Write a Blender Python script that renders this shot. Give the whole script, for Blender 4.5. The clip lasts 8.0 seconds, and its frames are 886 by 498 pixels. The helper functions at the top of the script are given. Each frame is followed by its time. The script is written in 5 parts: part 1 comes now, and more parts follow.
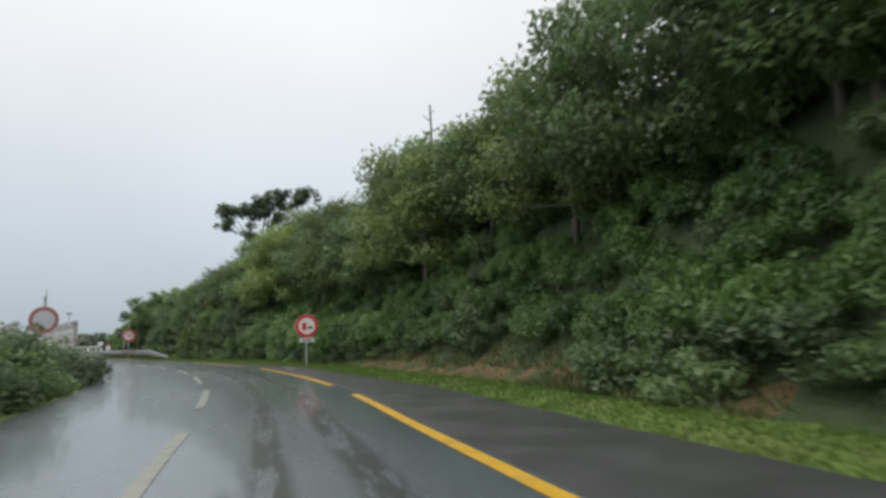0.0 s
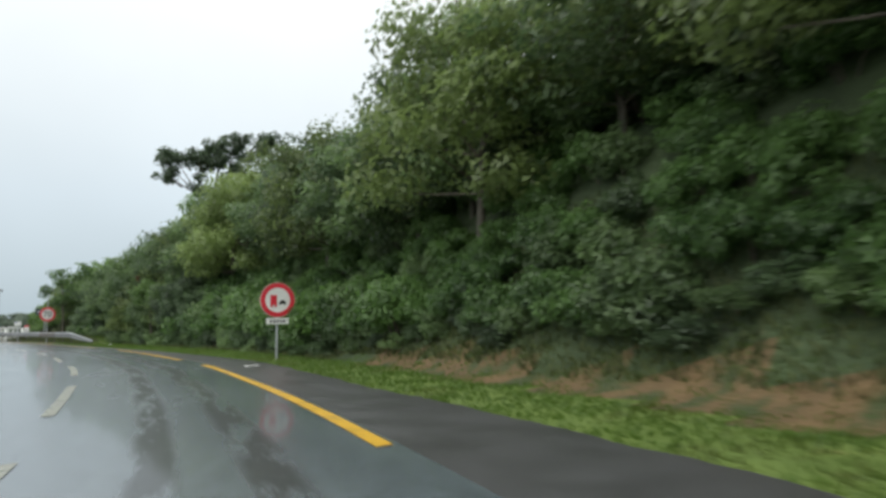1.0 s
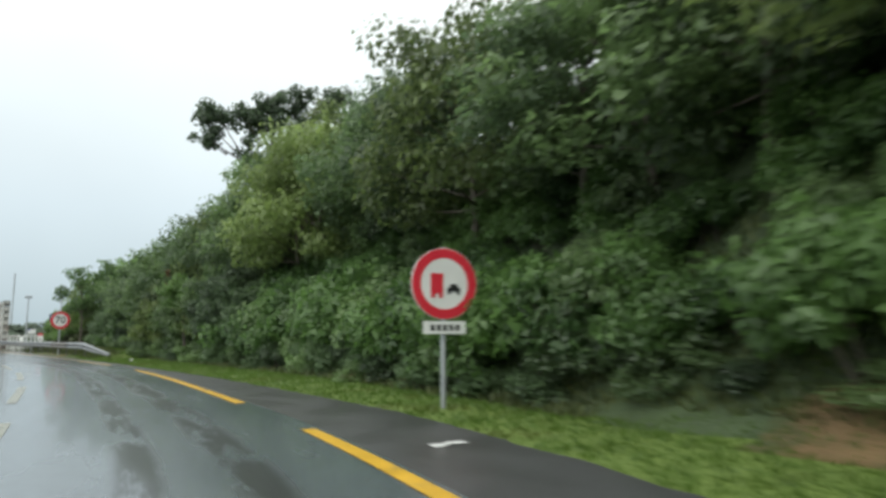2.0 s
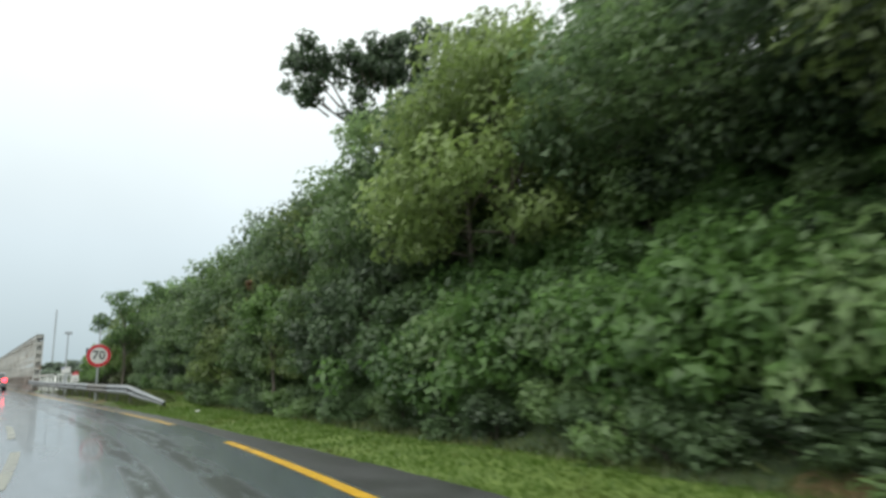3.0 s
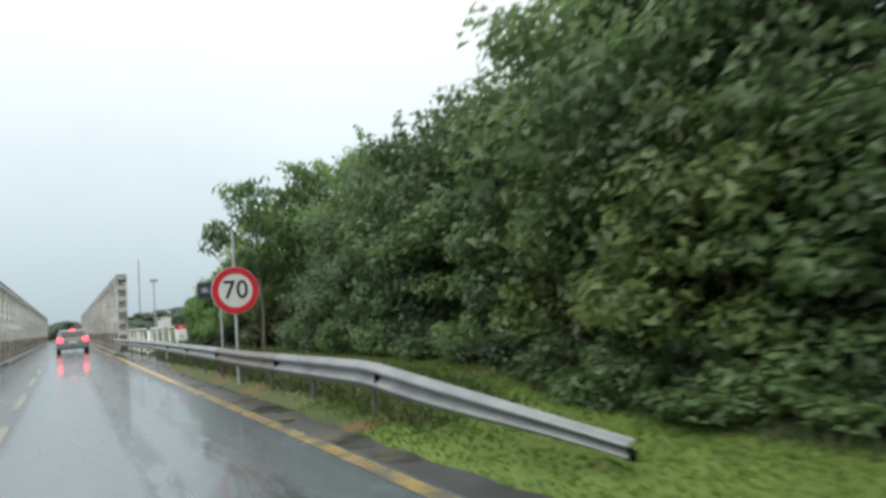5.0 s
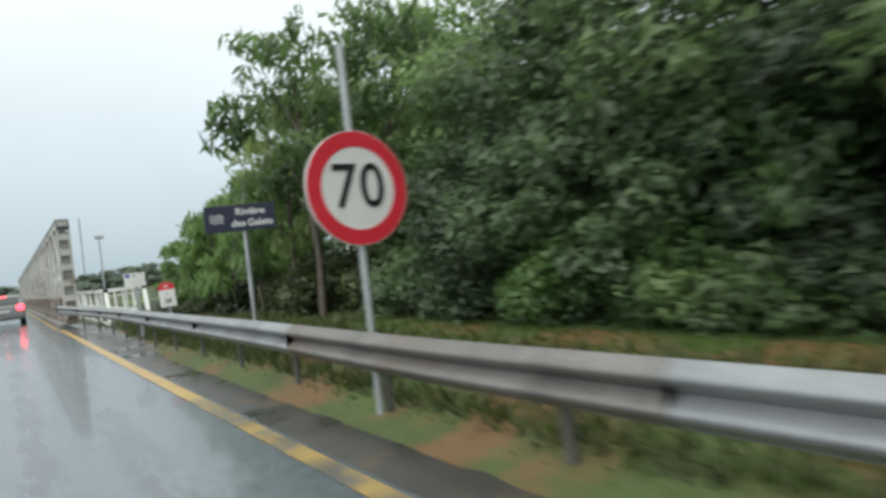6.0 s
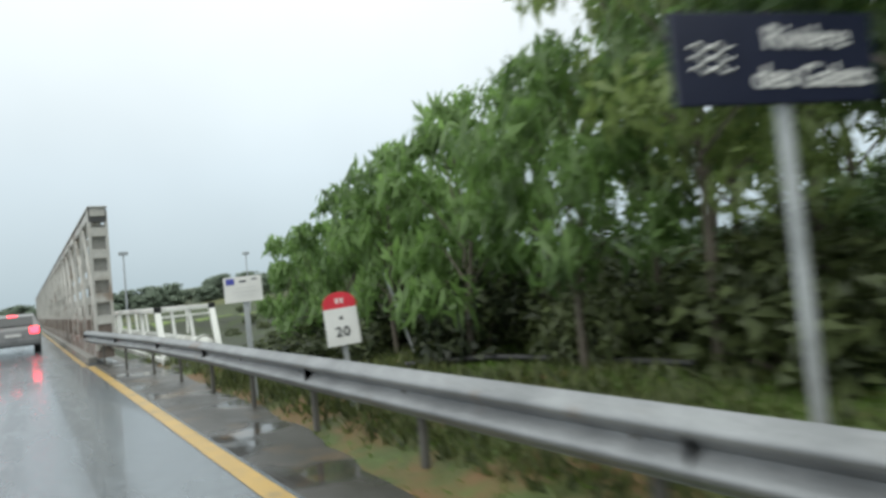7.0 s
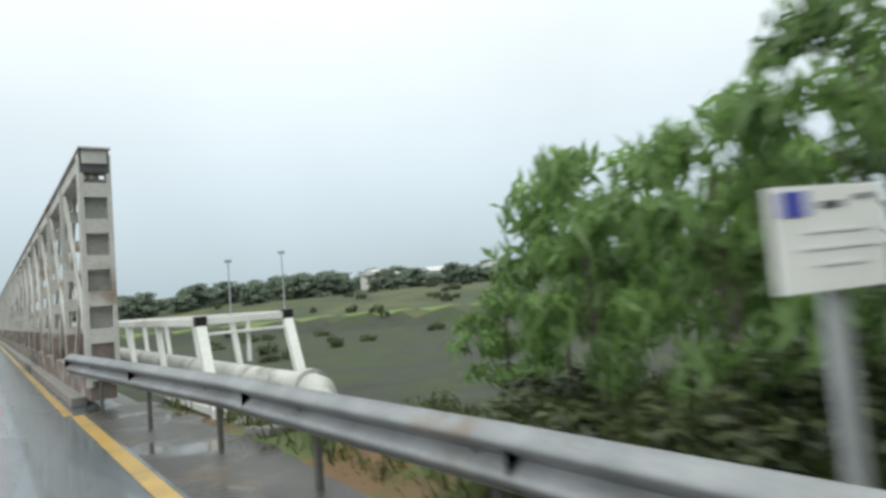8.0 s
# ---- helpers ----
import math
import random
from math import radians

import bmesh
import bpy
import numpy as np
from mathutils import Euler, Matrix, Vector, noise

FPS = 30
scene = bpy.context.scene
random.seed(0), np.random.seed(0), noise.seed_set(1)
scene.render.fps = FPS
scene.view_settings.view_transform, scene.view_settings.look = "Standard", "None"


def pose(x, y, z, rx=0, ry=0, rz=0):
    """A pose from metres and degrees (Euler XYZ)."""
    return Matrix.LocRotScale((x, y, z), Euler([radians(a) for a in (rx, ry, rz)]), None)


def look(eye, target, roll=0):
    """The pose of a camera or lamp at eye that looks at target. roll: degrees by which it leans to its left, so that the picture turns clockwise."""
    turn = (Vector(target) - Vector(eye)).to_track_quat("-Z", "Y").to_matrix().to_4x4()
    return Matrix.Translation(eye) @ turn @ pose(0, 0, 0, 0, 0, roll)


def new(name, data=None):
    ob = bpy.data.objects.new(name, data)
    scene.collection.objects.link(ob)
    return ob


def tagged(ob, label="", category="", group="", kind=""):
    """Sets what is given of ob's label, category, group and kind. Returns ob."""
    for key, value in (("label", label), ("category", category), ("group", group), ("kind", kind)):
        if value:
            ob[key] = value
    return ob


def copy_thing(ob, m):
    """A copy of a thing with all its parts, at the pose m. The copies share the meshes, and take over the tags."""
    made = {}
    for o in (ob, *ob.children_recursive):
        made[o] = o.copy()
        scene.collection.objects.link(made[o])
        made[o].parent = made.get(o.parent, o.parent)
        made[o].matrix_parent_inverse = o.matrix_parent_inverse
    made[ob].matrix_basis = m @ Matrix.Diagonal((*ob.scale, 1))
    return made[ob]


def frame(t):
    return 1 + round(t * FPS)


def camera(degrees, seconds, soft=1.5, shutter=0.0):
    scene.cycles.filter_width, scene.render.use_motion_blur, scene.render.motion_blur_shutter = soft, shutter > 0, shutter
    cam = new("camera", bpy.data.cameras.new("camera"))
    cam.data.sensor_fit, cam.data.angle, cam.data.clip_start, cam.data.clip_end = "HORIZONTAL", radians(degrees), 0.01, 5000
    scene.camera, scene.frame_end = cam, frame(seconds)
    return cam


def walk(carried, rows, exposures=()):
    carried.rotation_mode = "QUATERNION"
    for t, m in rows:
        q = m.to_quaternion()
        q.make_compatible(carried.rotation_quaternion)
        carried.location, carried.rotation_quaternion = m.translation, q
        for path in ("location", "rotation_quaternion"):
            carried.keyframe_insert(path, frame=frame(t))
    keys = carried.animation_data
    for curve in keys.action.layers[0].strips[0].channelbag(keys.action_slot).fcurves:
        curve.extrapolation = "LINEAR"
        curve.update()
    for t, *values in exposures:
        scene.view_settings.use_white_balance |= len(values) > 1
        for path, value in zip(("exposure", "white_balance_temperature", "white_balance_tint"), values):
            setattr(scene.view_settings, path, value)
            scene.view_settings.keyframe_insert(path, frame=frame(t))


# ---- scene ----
cam = camera(68.0, 8.0, soft=3.1, shutter=0.3)
PATH = [
    (0, (-2.607, -3.004, 0.799), (-1.403, -1.431, 1.072), -1.8),
    (0.5, (-0.846, 0.747, 0.826), (0.412, 2.279, 1.091), -0.7),
    (1, (0.721, 4.726, 0.807), (2.023, 6.228, 1.032), -1.1),
    (1.5, (2.247, 9.158, 0.808), (3.511, 10.691, 1.042), -0.7),
    (1.7, (2.772, 10.91, 0.78), (4.021, 12.451, 1.035), -0.3),
    (2.8, (4.597, 20.972, 0.999), (5.77, 22.565, 1.296), -1.3),
    (3, (4.841, 22.739, 0.978), (5.985, 24.337, 1.346), -0.9),
    (3.5, (5.287, 26.912, 1.127), (6.409, 28.527, 1.487), -1.9),
    (4, (5.721, 31.272, 1.198), (6.781, 32.93, 1.557), -3.3),
    (4.5, (6.041, 35.854, 1.261), (7.026, 37.572, 1.542), -4.0),
    (4.7, (6.134, 37.563, 1.265), (7.098, 39.298, 1.513), -4.0),
    (5.8, (6.717, 46.774, 1.279), (7.859, 48.416, 1.257), -6.3),
    (6, (6.779, 48.531, 1.296), (7.891, 50.193, 1.299), -6.5),
    (6.5, (6.834, 52.989, 1.298), (7.886, 54.688, 1.383), -5.4),
    (7, (7.004, 57.254, 1.315), (8.086, 58.934, 1.404), -5.5),
    (7.5, (7.072, 61.029, 1.290), (8.191, 62.683, 1.408), -5.2),
    (8, (7.226, 64.641, 1.355), (8.378, 66.271, 1.481), -4.7),
]
EXPOSURES = [(0.0, -0.18, 6550, 15), (0.6, -0.1, 6550, 13), (1.0, 0.02, 6500, 11), (1.5, 0.1, 6500, 9), (3.0, 0.12, 6520, 8), (4.5, 0.12, 6500, 9), (6.0, 0.1, 6450, 9), (8.0, 0.06, 6450, 9)]
walk(cam, [(t, look(eye, target, roll)) for t, eye, target, roll in PATH], EXPOSURES)

# ---- world and light ----
SUN_DIR = Vector((-0.85, -0.35, 0.9)).normalized()
world = bpy.data.worlds.new("overcast_sky")
scene.world = world
world.use_nodes = True
wn, wl = world.node_tree.nodes, world.node_tree.links
wn.clear()
w_out = wn.new("ShaderNodeOutputWorld")
w_bg = wn.new("ShaderNodeBackground")
w_sky = wn.new("ShaderNodeTexSky")
w_sky.sky_type = "NISHITA"
w_sky.sun_disc = False
w_sky.sun_elevation = math.asin(SUN_DIR.z)
w_sky.sun_rotation = math.atan2(SUN_DIR.x, SUN_DIR.y)
w_sky.dust_density = 4.0
w_tc = wn.new("ShaderNodeTexCoord")
w_sep = wn.new("ShaderNodeSeparateXYZ")
w_ramp = wn.new("ShaderNodeValToRGB")
w_ramp.color_ramp.elements[0].position = 0.0
w_ramp.color_ramp.elements[0].color = (0.37, 0.455, 0.495, 1)
w_ramp.color_ramp.elements[1].position = 0.45
w_ramp.color_ramp.elements[1].color = (0.84, 0.885, 0.88, 1)
w_mid = w_ramp.color_ramp.elements.new(0.18)
w_mid.color = (0.58, 0.665, 0.71, 1)
w_high = w_ramp.color_ramp.elements.new(0.56)
w_high.color = (0.88, 0.92, 0.90, 1)
w_top = w_ramp.color_ramp.elements.new(1.0)
w_top.color = (1.6, 1.68, 1.6, 1)
w_noise = wn.new("ShaderNodeTexNoise")
w_noise.inputs["Scale"].default_value = 2.2
w_noise.inputs["Detail"].default_value = 4
w_nr = wn.new("ShaderNodeMapRange")
w_nr.inputs["From Min"].default_value, w_nr.inputs["From Max"].default_value = 0.3, 0.7
w_nr.inputs["To Min"].default_value, w_nr.inputs["To Max"].default_value = 0.94, 1.05
w_mul = wn.new("ShaderNodeVectorMath")
w_mul.operation = "SCALE"
w_skys = wn.new("ShaderNodeVectorMath")
w_skys.operation = "SCALE"
w_skys.inputs["Scale"].default_value = 0.08
w_mix = wn.new("ShaderNodeMix")
w_mix.data_type = "RGBA"
w_mix.inputs[0].default_value = 0.92
wl.new(w_tc.outputs["Generated"], w_sep.inputs[0])
wl.new(w_sep.outputs["Z"], w_ramp.inputs["Fac"])
wl.new(w_tc.outputs["Generated"], w_noise.inputs["Vector"])
wl.new(w_noise.outputs["Fac"], w_nr.inputs["Value"])
wl.new(w_ramp.outputs["Color"], w_mul.inputs[0])
wl.new(w_nr.outputs["Result"], w_mul.inputs["Scale"])
wl.new(w_sky.outputs["Color"], w_skys.inputs[0])
wl.new(w_skys.outputs[0], w_mix.inputs[6])
wl.new(w_mul.outputs[0], w_mix.inputs[7])
wl.new(w_mix.outputs[2], w_bg.inputs["Color"])
w_bg.inputs["Strength"].default_value = 1.3
wl.new(w_bg.outputs[0], w_out.inputs["Surface"])

sun_data = bpy.data.lights.new("sun", "SUN")
sun_data.energy, sun_data.angle, sun_data.color = 1.15, radians(40), (0.97, 0.98, 0.95)
sun = new("sun", sun_data)
sun.matrix_world = look((0, 0, 60), Vector((0, 0, 60)) - SUN_DIR)


# ---- materials ----
def node_mat(name, base, rough=0.6, metal=0.0, spread=0.25, scale=6.0, fine=60.0, bump=0.02, spec=0.5, tint=None, island=0.0, objrand=0.0, thin=0.0, patch=None, wet=0.0):
    """A material with colour that varies at two scales, fine relief and an optional variation by piece or object."""
    m = bpy.data.materials.new(name)
    m.use_nodes = True
    n, l = m.node_tree.nodes, m.node_tree.links
    b = n["Principled BSDF"]
    tc = n.new("ShaderNodeTexCoord")
    geo = n.new("ShaderNodeNewGeometry")
    big = n.new("ShaderNodeTexNoise")
    big.inputs["Scale"].default_value, big.inputs["Detail"].default_value = scale, 5
    small = n.new("ShaderNodeTexNoise")
    small.inputs["Scale"].default_value, small.inputs["Detail"].default_value = fine, 3
    l.new(geo.outputs["Position"], big.inputs["Vector"])
    l.new(geo.outputs["Position"], small.inputs["Vector"])
    add = n.new("ShaderNodeMath")
    add.operation = "MULTIPLY_ADD"
    add.inputs[1].default_value = 0.65
    l.new(big.outputs["Fac"], add.inputs[0])
    sm = n.new("ShaderNodeMath")
    sm.operation = "MULTIPLY"
    sm.inputs[1].default_value = 0.35
    l.new(small.outputs["Fac"], sm.inputs[0])
    l.new(sm.outputs[0], add.inputs[2])
    last = add.outputs[0]
    for amount, socket in ((island, geo.outputs["Random Per Island"]), (objrand, n.new("ShaderNodeObjectInfo").outputs["Random"])):
        if amount:
            s = n.new("ShaderNodeMath")
            s.operation = "MULTIPLY_ADD"
            s.inputs[1].default_value = amount
            off = n.new("ShaderNodeMath")
            off.operation = "SUBTRACT"
            off.inputs[1].default_value = 0.5
            l.new(socket, off.inputs[0])
            l.new(off.outputs[0], s.inputs[0])
            l.new(last, s.inputs[2])
            last = s.outputs[0]
    ramp = n.new("ShaderNodeValToRGB")
    lo = [max(0.0, c * (1 - spread)) for c in base]
    hi = [min(1.0, c * (1 + spread)) for c in (tint or base)]
    ramp.color_ramp.elements[0].position, ramp.color_ramp.elements[0].color = 0.25, (*lo, 1)
    ramp.color_ramp.elements[1].position, ramp.color_ramp.elements[1].color = 0.75, (*hi, 1)
    l.new(last, ramp.inputs["Fac"])
    colour = ramp.outputs["Color"]
    if patch:
        pc, ps, lo_, hi_ = patch
        pn = n.new("ShaderNodeTexNoise")
        pn.inputs["Scale"].default_value, pn.inputs["Detail"].default_value, pn.inputs["Roughness"].default_value = ps, 6, 0.62
        l.new(geo.outputs["Position"], pn.inputs["Vector"])
        pr = n.new("ShaderNodeMapRange")
        pr.interpolation_type = "SMOOTHSTEP"
        pr.inputs["From Min"].default_value, pr.inputs["From Max"].default_value = lo_, hi_
        l.new(pn.outputs["Fac"], pr.inputs["Value"])
        pm = n.new("ShaderNodeMix")
        pm.data_type = "RGBA"
        pm.inputs[7].default_value = (*pc, 1)
        l.new(pr.outputs["Result"], pm.inputs[0])
        l.new(colour, pm.inputs[6])
        colour = pm.outputs[2]
    l.new(colour, b.inputs["Base Color"])
    rr = n.new("ShaderNodeMapRange")
    rr.inputs["To Min"].default_value, rr.inputs["To Max"].default_value = max(0.02, rough - 0.12), min(1.0, rough + 0.12)
    l.new(big.outputs["Fac"], rr.inputs["Value"])
    l.new(rr.outputs["Result"], b.inputs["Roughness"])
    b.inputs["Metallic"].default_value = metal
    b.inputs["Specular IOR Level"].default_value = spec
    b.inputs["Coat Weight"].default_value, b.inputs["Coat Roughness"].default_value = wet, 0.35
    if bump:
        bp = n.new("ShaderNodeBump")
        bp.inputs["Strength"].default_value, bp.inputs["Distance"].default_value = 0.6, bump
        l.new(small.outputs["Fac"], bp.inputs["Height"])
        l.new(bp.outputs["Normal"], b.inputs["Normal"])
    if thin:
        tr = n.new("ShaderNodeBsdfTranslucent")
        l.new(colour, tr.inputs["Color"])
        mx = n.new("ShaderNodeMixShader")
        mx.inputs[0].default_value = thin
        l.new(b.outputs[0], mx.inputs[1])
        l.new(tr.outputs[0], mx.inputs[2])
        l.new(mx.outputs[0], n["Material Output"].inputs["Surface"])
    return m


def wet_road_mat():
    """Wet asphalt: a rain film of uneven thickness, with darker worn wheel tracks along the lane."""
    m = bpy.data.materials.new("wet_asphalt")
    m.use_nodes = True
    n, l = m.node_tree.nodes, m.node_tree.links
    b = n["Principled BSDF"]
    geo = n.new("ShaderNodeNewGeometry")
    uv = n.new("ShaderNodeUVMap")
    uv.uv_map = "along_road"

    def tex(scale, detail, vec, stretch=None, rough=0.6):
        t = n.new("ShaderNodeTexNoise")
        t.inputs["Scale"].default_value, t.inputs["Detail"].default_value, t.inputs["Roughness"].default_value = scale, detail, rough
        if stretch:
            mp = n.new("ShaderNodeMapping")
            mp.inputs["Scale"].default_value = stretch
            l.new(vec, mp.inputs["Vector"])
            vec = mp.outputs[0]
        l.new(vec, t.inputs["Vector"])
        return t.outputs["Fac"]

    def rng(value, a, b_, c, d):
        r = n.new("ShaderNodeMapRange")
        r.interpolation_type = "SMOOTHSTEP"
        for k, v in (("From Min", a), ("From Max", b_), ("To Min", c), ("To Max", d)):
            r.inputs[k].default_value = v
        l.new(value, r.inputs["Value"])
        return r.outputs["Result"]

    def math_(op, a, b_):
        k = n.new("ShaderNodeMath")
        k.operation = op
        for i, v in enumerate((a, b_)):
            if isinstance(v, float):
                k.inputs[i].default_value = v
            else:
                l.new(v, k.inputs[i])
        return k.outputs[0]

    sep = n.new("ShaderNodeSeparateXYZ")
    l.new(uv.outputs["UV"], sep.inputs[0])
    wander = tex(0.12, 3, uv.outputs["UV"], (0.0, 1.0, 0.0))
    u = math_("ADD", sep.outputs["X"], math_("MULTIPLY", math_("SUBTRACT", wander, 0.5), 0.22))
    track = None
    for centre, half in ((-0.87, 0.24), (-1.52, 0.2)):
        k = rng(math_("ABSOLUTE", math_("SUBTRACT", u, centre), 0.0), half * 0.35, half, 1.0, 0.0)
        track = k if track is None else math_("MAXIMUM", track, k)
    breakup = rng(tex(1.3, 6, uv.outputs["UV"], (3.4, 0.6, 1.0), 0.66), 0.40, 0.53, 0.0, 1.0)
    worn = math_("MULTIPLY", math_("MULTIPLY", track, breakup), rng(sep.outputs["Y"], 40.0, 52.0, 1.0, 0.35))
    patch = tex(7, 5, geo.outputs["Position"])
    film = rng(tex(0.8, 5, uv.outputs["UV"], (1.0, 0.25, 1.0)), 0.35, 0.65, 0.0, 1.0)
    base = n.new("ShaderNodeMix")
    base.data_type = "RGBA"
    base.inputs[6].default_value, base.inputs[7].default_value = (0.098, 0.118, 0.134, 1), (0.028, 0.032, 0.033, 1)
    l.new(worn, base.inputs[0])
    var = n.new("ShaderNodeMix")
    var.data_type, var.blend_type = "RGBA", "MULTIPLY"
    var.inputs[0].default_value = 1.0
    l.new(base.outputs[2], var.inputs[6])
    grey = n.new("ShaderNodeCombineColor")
    pv = rng(patch, 0.3, 0.7, 0.8, 1.15)
    for k in ("Red", "Green", "Blue"):
        l.new(pv, grey.inputs[k])
    l.new(grey.outputs[0], var.inputs[7])
    l.new(var.outputs[2], b.inputs["Base Color"])
    rough = math_("ADD", math_("MULTIPLY", film, 0.08), 0.2)
    l.new(math_("ADD", rough, math_("MULTIPLY", worn, 0.16)), b.inputs["Roughness"])
    l.new(math_("SUBTRACT", 0.75, math_("MULTIPLY", worn, 0.45)), b.inputs["Specular IOR Level"])
    bp = n.new("ShaderNodeBump")
    bp.inputs["Strength"].default_value, bp.inputs["Distance"].default_value = 0.3, 0.004
    l.new(tex(160, 2, geo.outputs["Position"]), bp.inputs["Height"])
    l.new(bp.outputs["Normal"], b.inputs["Normal"])
    b.inputs["Coat Weight"].default_value = 0.35
    b.inputs["Coat Roughness"].default_value = 0.07
    return m


def puddled_mud_mat():
    """Broken dark asphalt with silt, and level rain puddles that mirror the sky."""
    m = node_mat("muddy_puddled_asphalt", (0.05, 0.048, 0.044), 0.45, scale=1.6, fine=60, bump=0.006, spread=0.5, patch=((0.12, 0.085, 0.052), 1.4, 0.52, 0.68))
    n, l = m.node_tree.nodes, m.node_tree.links
    b = n["Principled BSDF"]
    geo = n.new("ShaderNodeNewGeometry")
    wet = n.new("ShaderNodeTexNoise")
    wet.inputs["Scale"].default_value, wet.inputs["Detail"].default_value, wet.inputs["Roughness"].default_value = 0.9, 3, 0.5
    l.new(geo.outputs["Position"], wet.inputs["Vector"])
    water = n.new("ShaderNodeMapRange")
    water.interpolation_type = "SMOOTHSTEP"
    water.inputs["From Min"].default_value, water.inputs["From Max"].default_value = 0.46, 0.64
    l.new(wet.outputs["Fac"], water.inputs["Value"])
    rough = n.new("ShaderNodeMapRange")
    rough.inputs["To Min"].default_value, rough.inputs["To Max"].default_value = 0.42, 0.07
    l.new(water.outputs["Result"], rough.inputs["Value"])
    l.new(rough.outputs["Result"], b.inputs["Roughness"])
    still = n.new("ShaderNodeMath")
    still.operation = "SUBTRACT"
    still.inputs[0].default_value = 1.0
    l.new(water.outputs["Result"], still.inputs[1])
    for k in n:
        if k.bl_idname == "ShaderNodeBump":
            l.new(still.outputs[0], k.inputs["Strength"])
    b.inputs["Specular IOR Level"].default_value = 0.7
    return m


MUD_SHOULDER = puddled_mud_mat()
ASPHALT = wet_road_mat()
SHOULDER = node_mat("shoulder_asphalt", (0.06, 0.06, 0.063), 0.34, scale=1.4, fine=120, bump=0.004, spread=0.4)
YELLOW = node_mat("yellow_road_paint", (0.62, 0.36, 0.03), 0.35, scale=5, fine=90, bump=0.002, spread=0.3, patch=((0.2, 0.16, 0.09), 2.6, 0.56, 0.7))
YELLOW_WORN = node_mat("worn_pale_yellow_road_paint", (0.43, 0.28, 0.08), 0.35, scale=3, fine=70, bump=0.002, spread=0.3, patch=((0.16, 0.14, 0.1), 1.7, 0.53, 0.7))
YELLOW_FADED = node_mat("nearly_worn_off_yellow_road_paint", (0.36, 0.25, 0.09), 0.3, scale=3, fine=70, bump=0.002, spread=0.3, patch=((0.12, 0.118, 0.105), 1.9, 0.38, 0.62))
WHITE_LINE = node_mat("worn_white_road_paint", (0.21, 0.205, 0.15), 0.3, scale=4, fine=60, bump=0.002, spread=0.3, patch=((0.17, 0.165, 0.14), 2.0, 0.48, 0.66))
GRASS_SOIL = node_mat("grassy_soil", (0.099, 0.163, 0.026), 0.8, scale=2.2, fine=40, bump=0.008, spread=0.25, tint=(0.116, 0.163, 0.030), patch=((0.146, 0.077, 0.030), 0.9, 0.62, 0.74))
GRASS_BLADE = node_mat("grass_blades", (0.099, 0.172, 0.026), 0.5, scale=1.5, fine=20, bump=0, spread=0.18, island=0.15, thin=0.5, patch=((0.112, 0.142, 0.028), 0.7, 0.52, 0.66))
WEED_BLADE = node_mat("dull_weed_blades", (0.06, 0.085, 0.028), 0.55, scale=1.0, fine=12, bump=0, spread=0.4, island=0.5, thin=0.35, tint=(0.11, 0.13, 0.045))
RED_SOIL = node_mat("red_laterite_soil", (0.142, 0.090, 0.040), 0.8, scale=2.5, fine=25, bump=0.05, spread=0.4, patch=((0.048, 0.064, 0.020), 1.3, 0.46, 0.6))
UNDERGROWTH = node_mat("shaded_leaf_litter", (0.05, 0.075, 0.03), 0.85, scale=1.5, fine=18, bump=0.08, spread=0.5)
RIVERBED = node_mat("scrubby_river_gravel", (0.021, 0.026, 0.016), 0.9, scale=0.5, fine=5, bump=0.2, spread=0.6, tint=(0.036, 0.042, 0.027), patch=((0.034, 0.05, 0.015), 0.2, 0.42, 0.6))
FIELD = node_mat("rough_green_field", (0.032, 0.047, 0.02), 0.9, scale=0.1, fine=1.2, bump=0.2, spread=0.5, tint=(0.05, 0.064, 0.028), patch=((0.08, 0.088, 0.03), 0.045, 0.5, 0.62))
LEAF_DARK = node_mat("dark_green_leaves", (0.090, 0.142, 0.074), 0.5, scale=0.55, fine=5, bump=0, spread=0.38, tint=(0.124, 0.190, 0.086), island=0.25, objrand=0.45, thin=0.55, wet=0.35)
LEAF_MID = node_mat("green_leaves", (0.112, 0.182, 0.078), 0.5, scale=0.55, fine=5, bump=0, spread=0.38, tint=(0.160, 0.240, 0.092), island=0.25, objrand=0.45, thin=0.55, wet=0.35)
LEAF_YELLOW = node_mat("yellow_green_leaves", (0.152, 0.212, 0.072), 0.5, scale=0.55, fine=5, bump=0, spread=0.38, tint=(0.206, 0.276, 0.088), island=0.25, objrand=0.35, thin=0.55, wet=0.35)
LEAF_VINE = node_mat("bright_vine_leaves", (0.070, 0.152, 0.044), 0.5, scale=0.55, fine=5, bump=0, spread=0.38, tint=(0.116, 0.206, 0.058), island=0.25, objrand=0.35, thin=0.55, wet=0.35)
LEAF_FRESH = node_mat("fresh_green_leaves", (0.112, 0.205, 0.066), 0.5, scale=0.55, fine=5, bump=0, spread=0.38, tint=(0.178, 0.290, 0.086), island=0.3, objrand=0.4, thin=0.6, wet=0.35)
# far leaves: rain haze is painted in as a paler, greyer base colour
LEAF_FAR_HAZE = node_mat("haze_paled_distant_leaves", (0.175, 0.225, 0.163), 0.6, scale=0.3, fine=2, bump=0, spread=0.35, island=0.3, thin=0.35)
LEAF_RED = node_mat("rusty_red_leaves", (0.19, 0.065, 0.035), 0.5, scale=2, fine=9, bump=0, spread=0.5, island=0.5, thin=0.3, tint=(0.16, 0.09, 0.04))
